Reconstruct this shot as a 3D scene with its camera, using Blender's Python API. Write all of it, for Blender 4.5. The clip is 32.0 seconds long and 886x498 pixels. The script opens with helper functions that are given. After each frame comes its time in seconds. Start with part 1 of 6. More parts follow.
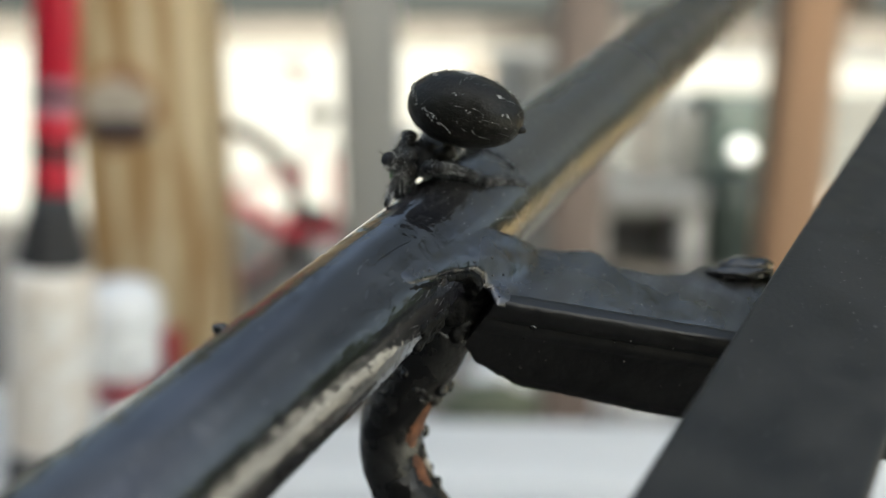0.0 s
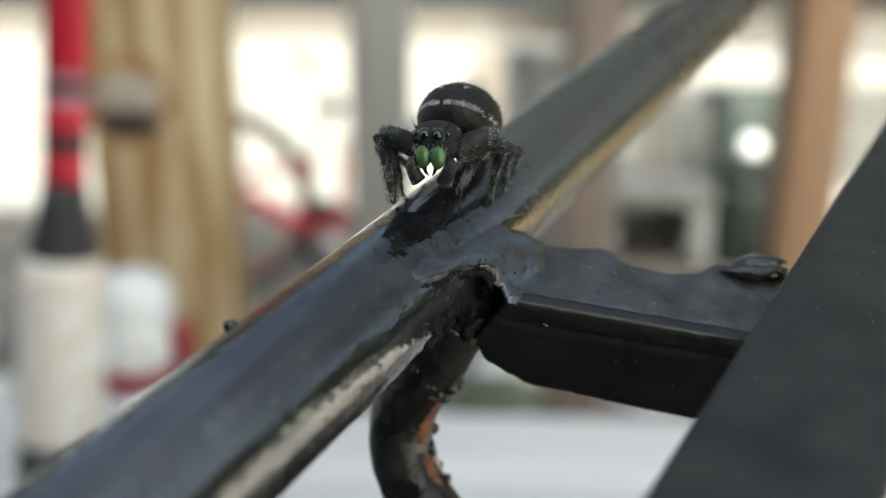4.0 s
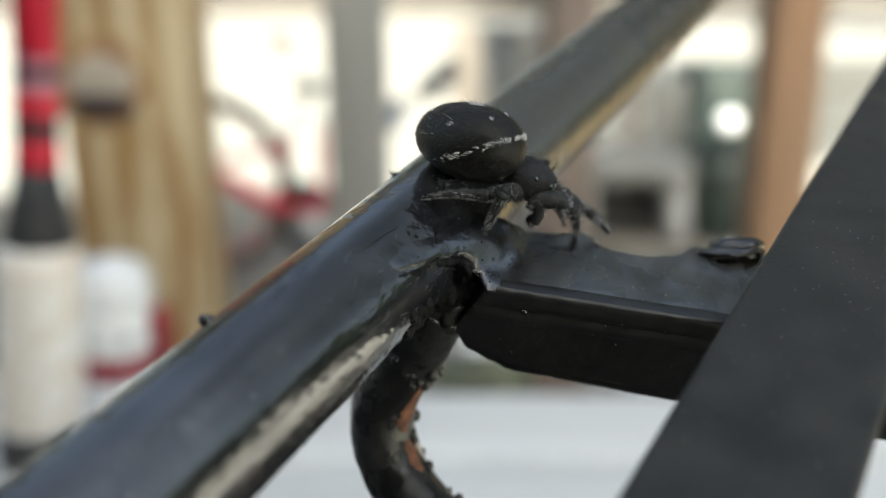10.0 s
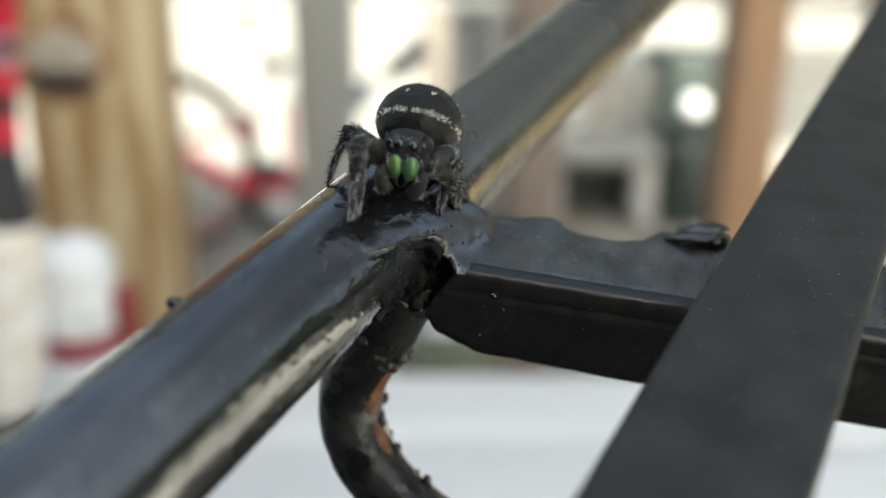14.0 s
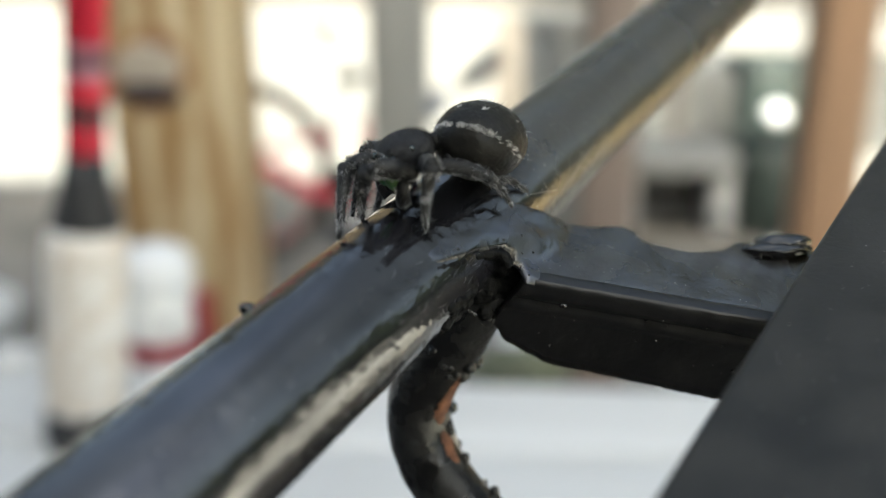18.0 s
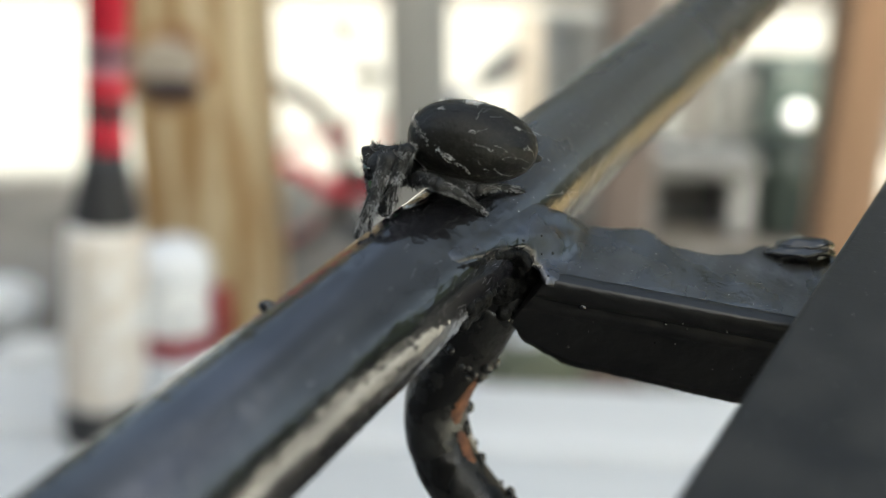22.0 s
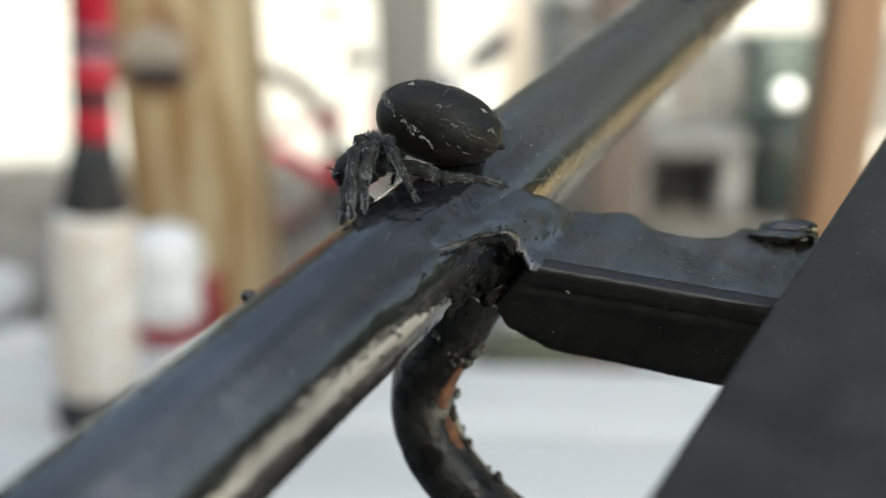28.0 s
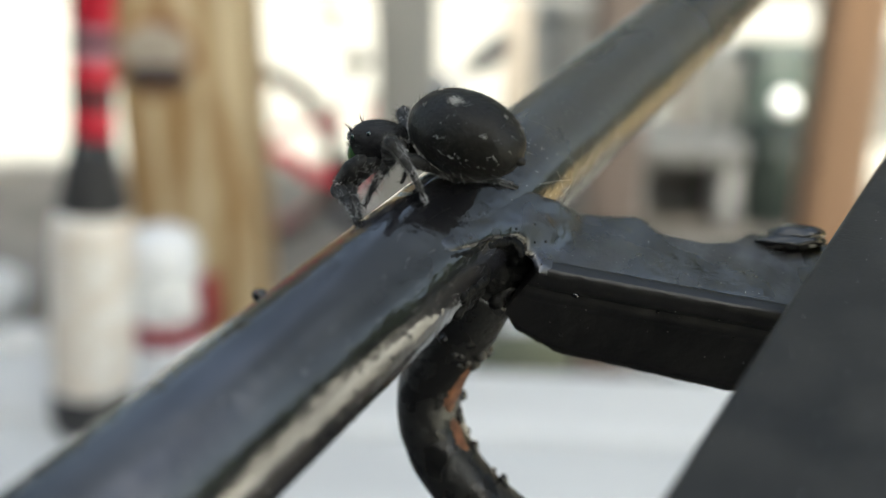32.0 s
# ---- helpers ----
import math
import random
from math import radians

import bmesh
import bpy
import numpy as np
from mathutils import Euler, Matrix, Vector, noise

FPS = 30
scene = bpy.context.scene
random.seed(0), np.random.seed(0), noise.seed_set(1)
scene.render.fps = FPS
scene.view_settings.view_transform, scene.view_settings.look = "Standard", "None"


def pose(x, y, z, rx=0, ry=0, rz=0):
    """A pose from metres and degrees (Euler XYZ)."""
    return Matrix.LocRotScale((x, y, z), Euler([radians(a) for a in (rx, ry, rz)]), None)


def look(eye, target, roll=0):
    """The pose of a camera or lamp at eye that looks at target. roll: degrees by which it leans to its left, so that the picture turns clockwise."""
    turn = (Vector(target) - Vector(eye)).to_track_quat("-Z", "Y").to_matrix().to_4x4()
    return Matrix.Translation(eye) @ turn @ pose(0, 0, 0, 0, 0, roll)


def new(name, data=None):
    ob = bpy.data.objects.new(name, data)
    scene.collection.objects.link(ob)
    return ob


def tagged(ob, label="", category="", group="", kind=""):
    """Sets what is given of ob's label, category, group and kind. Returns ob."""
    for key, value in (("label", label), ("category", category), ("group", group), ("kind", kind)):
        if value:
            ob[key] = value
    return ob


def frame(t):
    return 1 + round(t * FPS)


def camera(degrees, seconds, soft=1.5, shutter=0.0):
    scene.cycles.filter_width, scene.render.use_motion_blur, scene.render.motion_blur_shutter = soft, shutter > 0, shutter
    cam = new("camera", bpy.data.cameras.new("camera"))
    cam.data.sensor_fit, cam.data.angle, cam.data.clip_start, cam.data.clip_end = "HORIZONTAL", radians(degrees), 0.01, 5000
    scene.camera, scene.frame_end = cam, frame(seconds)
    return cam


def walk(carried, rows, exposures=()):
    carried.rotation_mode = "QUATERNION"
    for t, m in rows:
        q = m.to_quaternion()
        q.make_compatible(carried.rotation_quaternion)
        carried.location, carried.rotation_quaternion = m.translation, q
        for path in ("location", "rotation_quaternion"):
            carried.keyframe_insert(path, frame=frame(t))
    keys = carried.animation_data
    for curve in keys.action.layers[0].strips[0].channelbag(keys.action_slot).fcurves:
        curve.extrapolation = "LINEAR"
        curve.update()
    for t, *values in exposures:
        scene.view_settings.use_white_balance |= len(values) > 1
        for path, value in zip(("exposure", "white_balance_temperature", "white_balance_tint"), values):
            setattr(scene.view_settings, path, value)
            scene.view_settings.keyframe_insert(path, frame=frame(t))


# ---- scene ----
cam = camera(55.0, 32.0, soft=1.0)
cam.data.dof.use_dof = True
cam.data.dof.focus_distance = 0.0528
cam.data.dof.aperture_fstop = 17.0
walk(cam, [
    (0, pose(-0.00019, -0.00110, 0.19929, 75.021, -0.239, -3.250)),
    (0.5, pose(-0.00033, -0.00111, 0.19925, 75.152, -0.431, -2.973)),
    (1, pose(-0.00022, -0.00094, 0.19933, 75.279, -0.373, -2.809)),
    (1.5, pose(-0.00021, -0.00085, 0.19942, 75.222, -0.335, -2.616)),
    (2, pose(-0.00035, -0.00073, 0.19945, 75.019, -0.479, -2.521)),
    (2.5, pose(-0.00071, -0.00073, 0.19945, 74.841, -0.848, -2.507)),
    (3, pose(-0.00046, -0.00081, 0.19948, 74.717, -0.570, -2.534)),
    (3.5, pose(-0.00035, -0.00071, 0.19948, 74.621, -0.459, -2.557)),
    (5.5, pose(-0.00005, -0.00075, 0.19949, 74.423, -0.011, -2.502)),
    (6, pose(0.00007, -0.00071, 0.19956, 74.437, 0.245, -2.432)),
    (6.5, pose(-0.00017, -0.00059, 0.19960, 74.322, 0.236, -2.583)),
    (7, pose(-0.00030, -0.00036, 0.19974, 74.018, 0.295, -3.123)),
    (7.5, pose(-0.00037, -0.00020, 0.19971, 73.671, 0.201, -3.662)),
    (8, pose(-0.00023, -0.00035, 0.19969, 73.433, 0.229, -4.052)),
    (8.5, pose(-0.00004, -0.00044, 0.19981, 73.273, 0.028, -4.000)),
    (8.6, pose(-0.00010, -0.00046, 0.19973, 73.365, -0.846, -3.696)),
    (9, pose(-0.00016, -0.00048, 0.19966, 73.404, -0.071, -3.898)),
    (9.5, pose(-0.00028, -0.00031, 0.19974, 73.335, -0.036, -3.944)),
    (10, pose(-0.00014, -0.00021, 0.19986, 73.178, 0.199, -4.140)),
    (10.5, pose(-0.00044, 0.00001, 0.19984, 72.905, 0.321, -4.846)),
    (11, pose(-0.00053, 0.00021, 0.20001, 72.617, 0.418, -5.723)),
    (11.5, pose(-0.00053, 0.00004, 0.20011, 72.243, -0.121, -6.277)),
    (12, pose(-0.00059, -0.00008, 0.20008, 71.995, -0.471, -6.542)),
    (12.5, pose(-0.00054, -0.00003, 0.20002, 71.859, -0.467, -6.694)),
    (13, pose(-0.00044, -0.00010, 0.20005, 71.867, -0.507, -6.619)),
    (13.5, pose(-0.00044, -0.00007, 0.20006, 71.853, -0.544, -6.597)),
    (14, pose(-0.00031, -0.00017, 0.20003, 71.902, -0.871, -6.126)),
    (14.5, pose(0.00003, -0.00016, 0.19990, 72.076, -0.924, -4.955)),
    (16.5, pose(0.00001, 0.00011, 0.19986, 72.470, -0.070, -1.884)),
    (17, pose(-0.00014, 0.00002, 0.19987, 72.475, -0.009, -1.505)),
    (17.5, pose(0.00000, 0.00005, 0.19989, 72.523, 0.261, -1.457)),
    (18, pose(-0.00013, 0.00004, 0.19991, 72.512, 0.110, -1.336)),
    (18.5, pose(-0.00001, -0.00000, 0.19989, 72.489, 0.015, -0.985)),
    (19, pose(-0.00033, 0.00008, 0.19997, 72.474, -0.161, -0.810)),
    (19.5, pose(-0.00003, 0.00004, 0.19990, 72.523, -0.266, -0.501)),
    (20, pose(-0.00000, 0.00000, 0.20000, 72.500, -0.001, 0.000)),
    (20.5, pose(-0.00005, -0.00005, 0.20002, 72.452, 0.135, 0.198)),
    (21, pose(-0.00022, -0.00003, 0.20004, 72.402, -0.111, 0.199)),
    (21.5, pose(-0.00028, -0.00001, 0.19999, 72.392, -0.106, 0.062)),
    (22, pose(-0.00033, 0.00009, 0.19996, 72.420, -0.248, -0.081)),
    (22.5, pose(-0.00021, 0.00012, 0.20004, 72.361, -0.081, -0.295)),
    (23, pose(-0.00031, 0.00023, 0.20004, 72.209, -0.189, -0.459)),
    (23.5, pose(-0.00009, 0.00017, 0.20007, 72.087, -0.088, -0.537)),
    (24, pose(-0.00019, 0.00023, 0.20003, 72.028, -0.245, -0.565)),
    (24.5, pose(-0.00003, 0.00022, 0.20008, 71.900, 0.023, -0.673)),
    (25, pose(0.00005, 0.00017, 0.20004, 71.913, 0.106, -0.712)),
    (25.5, pose(-0.00007, 0.00022, 0.20005, 71.872, 0.015, -0.736)),
    (27.5, pose(0.00030, 0.00022, 0.20015, 71.320, 0.424, -0.924)),
    (28, pose(0.00023, 0.00030, 0.20013, 71.294, 0.328, -0.826)),
    (28.5, pose(0.00013, 0.00022, 0.20006, 71.420, 0.310, -0.710)),
    (29, pose(0.00043, 0.00024, 0.20018, 71.444, 0.611, -0.648)),
    (29.5, pose(0.00039, 0.00027, 0.20014, 71.410, 0.681, -0.662)),
    (30, pose(0.00036, 0.00019, 0.20013, 71.393, 0.654, -0.557)),
    (30.5, pose(0.00033, 0.00021, 0.20015, 71.433, 0.612, -0.531)),
    (31, pose(0.00026, 0.00017, 0.20015, 71.493, 0.474, -0.509)),
    (31.5, pose(-0.00010, 0.00012, 0.20013, 71.520, 0.148, -0.622)),
    (32, pose(-0.00058, 0.00021, 0.20001, 71.567, -0.387, -0.814)),
], exposures=[(0.0, 1.43, 6520, -0.5), (11.0, 1.43, 6520, -0.5), (14.0, 1.56, 6560, -0.5), (32.0, 1.54, 6560, -0.5)])

# ---- light: open shade behind an added house wall, sun on the yard beyond ----
SUN_ELEV = radians(44)
world = bpy.data.worlds.new("sky")
scene.world = world
world.use_nodes = True
wn = world.node_tree
sky = wn.nodes.new("ShaderNodeTexSky")
sky.sky_type = "NISHITA"
sky.sun_disc = False
sky.dust_density, sky.ozone_density = 5.0, 0.6
sky.sun_elevation = SUN_ELEV
sky.sun_rotation = radians(180 + 2)
haze = wn.nodes.new("ShaderNodeHueSaturation")
haze.inputs["Saturation"].default_value = 0.76
wn.links.new(sky.outputs[0], haze.inputs["Color"])
wn.links.new(haze.outputs[0], wn.nodes["Background"].inputs[0])
wn.nodes["Background"].inputs[1].default_value = 0.13
sun_data = bpy.data.lights.new("sun", "SUN")
sun_data.energy, sun_data.angle, sun_data.color = 4.5, radians(0.5), (1.0, 0.95, 0.87)
sun = new("sun", sun_data)
SUN_AZ = radians(2)
sun_from = Vector((-math.sin(SUN_AZ) * math.cos(SUN_ELEV), -math.cos(SUN_AZ) * math.cos(SUN_ELEV), math.sin(SUN_ELEV)))
sun.matrix_world = look(sun_from * 30, (0, 0, 0))


# ---- materials ----
def mat(name, col, rough=0.6, metal=0.0, col2=None, scale=200.0, bump=0.0, bscale=None, spec=0.5,
        detail=6.0, coat=0.0, lo=0.35, hi=0.65, rough2=None, stretch=None):
    m = bpy.data.materials.new(name)
    m.use_nodes = True
    nt = m.node_tree
    b = nt.nodes["Principled BSDF"]
    b.inputs["Base Color"].default_value = (*col, 1)
    b.inputs["Roughness"].default_value = rough
    b.inputs["Metallic"].default_value = metal
    b.inputs["Specular IOR Level"].default_value = spec
    b.inputs["Coat Weight"].default_value = coat
    b.inputs["Coat Roughness"].default_value = 0.12
    tc = nt.nodes.new("ShaderNodeTexCoord")
    vec = tc.outputs["Object"]
    if stretch:
        mp = nt.nodes.new("ShaderNodeMapping")
        mp.inputs["Scale"].default_value = stretch
        nt.links.new(vec, mp.inputs[0])
        vec = mp.outputs[0]
    no = nt.nodes.new("ShaderNodeTexNoise")
    no.inputs["Scale"].default_value = scale
    no.inputs["Detail"].default_value = detail
    nt.links.new(vec, no.inputs["Vector"])
    ramp = nt.nodes.new("ShaderNodeMapRange")
    ramp.inputs[1].default_value, ramp.inputs[2].default_value = lo, hi
    nt.links.new(no.outputs[0], ramp.inputs[0])
    if col2:
        mx = nt.nodes.new("ShaderNodeMix")
        mx.data_type = "RGBA"
        mx.inputs[6].default_value = (*col, 1)
        mx.inputs[7].default_value = (*col2, 1)
        nt.links.new(ramp.outputs[0], mx.inputs[0])
        nt.links.new(mx.outputs[2], b.inputs["Base Color"])
    if rough2 is not None:
        mr = nt.nodes.new("ShaderNodeMapRange")
        mr.inputs[1].default_value, mr.inputs[2].default_value = lo, hi
        mr.inputs[3].default_value, mr.inputs[4].default_value = rough, rough2
        nt.links.new(no.outputs[0], mr.inputs[0])
        nt.links.new(mr.outputs[0], b.inputs["Roughness"])
    if bump:
        nb = nt.nodes.new("ShaderNodeTexNoise")
        nb.inputs["Scale"].default_value = bscale or scale * 3
        nb.inputs["Detail"].default_value = 4
        nt.links.new(vec, nb.inputs["Vector"])
        bp = nt.nodes.new("ShaderNodeBump")
        bp.inputs["Strength"].default_value = bump
        bp.inputs["Distance"].default_value = 0.5 / (bscale or scale * 3)
        nt.links.new(nb.outputs[0], bp.inputs["Height"])
        nt.links.new(bp.outputs[0], b.inputs["Normal"])
    return m


def brushed_paint(name, axis, along, across, dusty_from, dusty_to):
    """Gloss black paint, brushed on along an axis: streaks of sheen, runs and fine orange peel; reflected tones are put
    in as streaks.
    """
    m = mat(name, (0.009, 0.009, 0.010), 0.1, col2=(0.02, 0.02, 0.023), scale=260, spec=1.0)
    nt = m.node_tree
    b = nt.nodes["Principled BSDF"]
    tc = nt.nodes.new("ShaderNodeTexCoord")
    turn = nt.nodes.new("ShaderNodeMapping")
    turn.inputs["Rotation"].default_value = Vector(axis).rotation_difference(Vector((1, 0, 0))).to_euler()
    nt.links.new(tc.outputs["Object"], turn.inputs[0])
    long_ = nt.nodes.new("ShaderNodeMapping")
    long_.inputs["Scale"].default_value = (along, across, across)
    nt.links.new(turn.outputs[0], long_.inputs[0])
    streak = nt.nodes.new("ShaderNodeTexNoise")
    streak.inputs["Scale"].default_value, streak.inputs["Detail"].default_value = 1.0, 5.0
    nt.links.new(long_.outputs[0], streak.inputs["Vector"])
    blot = nt.nodes.new("ShaderNodeTexNoise")
    blot.inputs["Scale"].default_value, blot.inputs["Detail"].default_value = 130.0, 3.0
    nt.links.new(turn.outputs[0], blot.inputs["Vector"])
    both = nt.nodes.new("ShaderNodeMath")
    both.operation = "MULTIPLY"
    nt.links.new(streak.outputs[0], both.inputs[0])
    nt.links.new(blot.outputs[0], both.inputs[1])
    rr = nt.nodes.new("ShaderNodeMapRange")
    rr.inputs[1].default_value, rr.inputs[2].default_value, rr.inputs[3].default_value, rr.inputs[4].default_value = 0.16, 0.42, 0.03, 0.2
    nt.links.new(both.outputs[0], rr.inputs[0])
    nt.links.new(rr.outputs[0], b.inputs["Roughness"])
    film = nt.nodes.new("ShaderNodeTexNoise")
    film.inputs["Scale"].default_value, film.inputs["Detail"].default_value = 95.0, 6.0
    nt.links.new(turn.outputs[0], film.inputs["Vector"])
    worn = nt.nodes.new("ShaderNodeMath")
    worn.operation = "ADD"
    nt.links.new(film.outputs[0], worn.inputs[0])
    nt.links.new(streak.outputs[0], worn.inputs[1])
    sp = nt.nodes.new("ShaderNodeMapRange")
    sp.inputs[1].default_value, sp.inputs[2].default_value, sp.inputs[3].default_value, sp.inputs[4].default_value = 0.84, 1.12, 0.45, 1.0
    nt.links.new(worn.outputs[0], sp.inputs[0])
    # broad streaks along the rod: bright and dark reflections put into the gloss
    broad = nt.nodes.new("ShaderNodeMapping")
    broad.inputs["Scale"].default_value, broad.inputs["Location"].default_value = (20, 230, 230), (0.3, 0.15, 0.6)
    nt.links.new(turn.outputs[0], broad.inputs[0])
    mirror_streak = nt.nodes.new("ShaderNodeTexNoise")
    mirror_streak.inputs["Scale"].default_value, mirror_streak.inputs["Detail"].default_value = 1.0, 3.0
    nt.links.new(broad.outputs[0], mirror_streak.inputs["Vector"])
    coat = nt.nodes.new("ShaderNodeMapRange")
    coat.inputs[1].default_value, coat.inputs[2].default_value, coat.inputs[3].default_value, coat.inputs[4].default_value = 0.38, 0.56, 0.45, 1.0
    nt.links.new(mirror_streak.outputs[0], coat.inputs[0])
    thick = nt.nodes.new("ShaderNodeMath")
    thick.operation = "MULTIPLY"
    nt.links.new(sp.outputs[0], thick.inputs[0])
    nt.links.new(coat.outputs[0], thick.inputs[1])
    b.inputs["IOR"].default_value = 1.95
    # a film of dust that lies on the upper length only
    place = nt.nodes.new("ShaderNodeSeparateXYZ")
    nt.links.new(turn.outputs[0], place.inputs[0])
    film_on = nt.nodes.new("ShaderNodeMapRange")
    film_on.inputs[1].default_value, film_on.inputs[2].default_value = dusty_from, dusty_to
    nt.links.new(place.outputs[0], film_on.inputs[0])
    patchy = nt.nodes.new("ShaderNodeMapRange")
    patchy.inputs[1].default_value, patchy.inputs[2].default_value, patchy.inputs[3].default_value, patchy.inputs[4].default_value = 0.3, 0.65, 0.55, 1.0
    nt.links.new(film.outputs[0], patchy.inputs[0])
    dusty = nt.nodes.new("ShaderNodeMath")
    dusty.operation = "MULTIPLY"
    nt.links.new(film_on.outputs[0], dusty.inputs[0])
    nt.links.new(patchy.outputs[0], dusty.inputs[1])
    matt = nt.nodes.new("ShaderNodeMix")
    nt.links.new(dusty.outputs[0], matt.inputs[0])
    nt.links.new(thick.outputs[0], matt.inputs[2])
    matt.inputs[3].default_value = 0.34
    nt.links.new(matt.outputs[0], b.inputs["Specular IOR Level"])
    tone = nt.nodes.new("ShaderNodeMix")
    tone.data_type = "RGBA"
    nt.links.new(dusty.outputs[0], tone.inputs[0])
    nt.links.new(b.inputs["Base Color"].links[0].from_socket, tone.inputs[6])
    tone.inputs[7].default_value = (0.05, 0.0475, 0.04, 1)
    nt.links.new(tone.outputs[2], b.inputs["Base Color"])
    sheen = nt.nodes.new("ShaderNodeMix")
    sheen.data_type = "RGBA"
    nt.links.new(dusty.outputs[0], sheen.inputs[0])
    sheen.inputs[7].default_value = (1.0, 0.95, 0.84, 1)
    # blue sky and olive surroundings tinted into the reflection by streak
    mirror_tint = nt.nodes.new("ShaderNodeMix")
    mirror_tint.data_type = "RGBA"
    mirror_tint.inputs[6].default_value, mirror_tint.inputs[7].default_value = (1.0, 0.96, 0.86, 1), (0.84, 0.86, 1.0, 1)
    hue = nt.nodes.new("ShaderNodeMapRange")
    hue.inputs[1].default_value, hue.inputs[2].default_value = 0.36, 0.56
    nt.links.new(mirror_streak.outputs[0], hue.inputs[0])
    nt.links.new(hue.outputs[0], mirror_tint.inputs[0])
    nt.links.new(mirror_tint.outputs[2], sheen.inputs[6])
    nt.links.new(sheen.outputs[2], b.inputs["Specular Tint"])
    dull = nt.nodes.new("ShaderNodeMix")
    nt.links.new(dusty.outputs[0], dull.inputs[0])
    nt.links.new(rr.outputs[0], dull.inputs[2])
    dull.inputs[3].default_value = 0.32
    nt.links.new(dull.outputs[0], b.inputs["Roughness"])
    dent = nt.nodes.new("ShaderNodeTexNoise")
    dent.inputs["Scale"].default_value, dent.inputs["Detail"].default_value = 210.0, 4.0
    nt.links.new(turn.outputs[0], dent.inputs["Vector"])
    b0 = nt.nodes.new("ShaderNodeBump")
    b0.inputs["Strength"].default_value, b0.inputs["Distance"].default_value = 0.15, 0.0012
    nt.links.new(dent.outputs[0], b0.inputs["Height"])
    peel = nt.nodes.new("ShaderNodeTexNoise")
    peel.inputs["Scale"].default_value, peel.inputs["Detail"].default_value = 900.0, 3.0
    nt.links.new(turn.outputs[0], peel.inputs["Vector"])
    b1 = nt.nodes.new("ShaderNodeBump")
    b1.inputs["Strength"].default_value, b1.inputs["Distance"].default_value = 0.3, 0.0006
    nt.links.new(streak.outputs[0], b1.inputs["Height"])
    nt.links.new(b0.outputs[0], b1.inputs["Normal"])
    b2 = nt.nodes.new("ShaderNodeBump")
    b2.inputs["Strength"].default_value, b2.inputs["Distance"].default_value = 0.2, 0.0004
    nt.links.new(peel.outputs[0], b2.inputs["Height"])
    nt.links.new(b1.outputs[0], b2.inputs["Normal"])
    nt.links.new(b2.outputs[0], b.inputs["Normal"])
    return m


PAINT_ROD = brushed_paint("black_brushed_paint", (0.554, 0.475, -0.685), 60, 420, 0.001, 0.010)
PAINT = mat("black_gloss_paint", (0.009, 0.009, 0.0095), 0.09, col2=(0.018, 0.018, 0.02), scale=260, bump=0.22, bscale=420, rough2=0.24, spec=0.85)


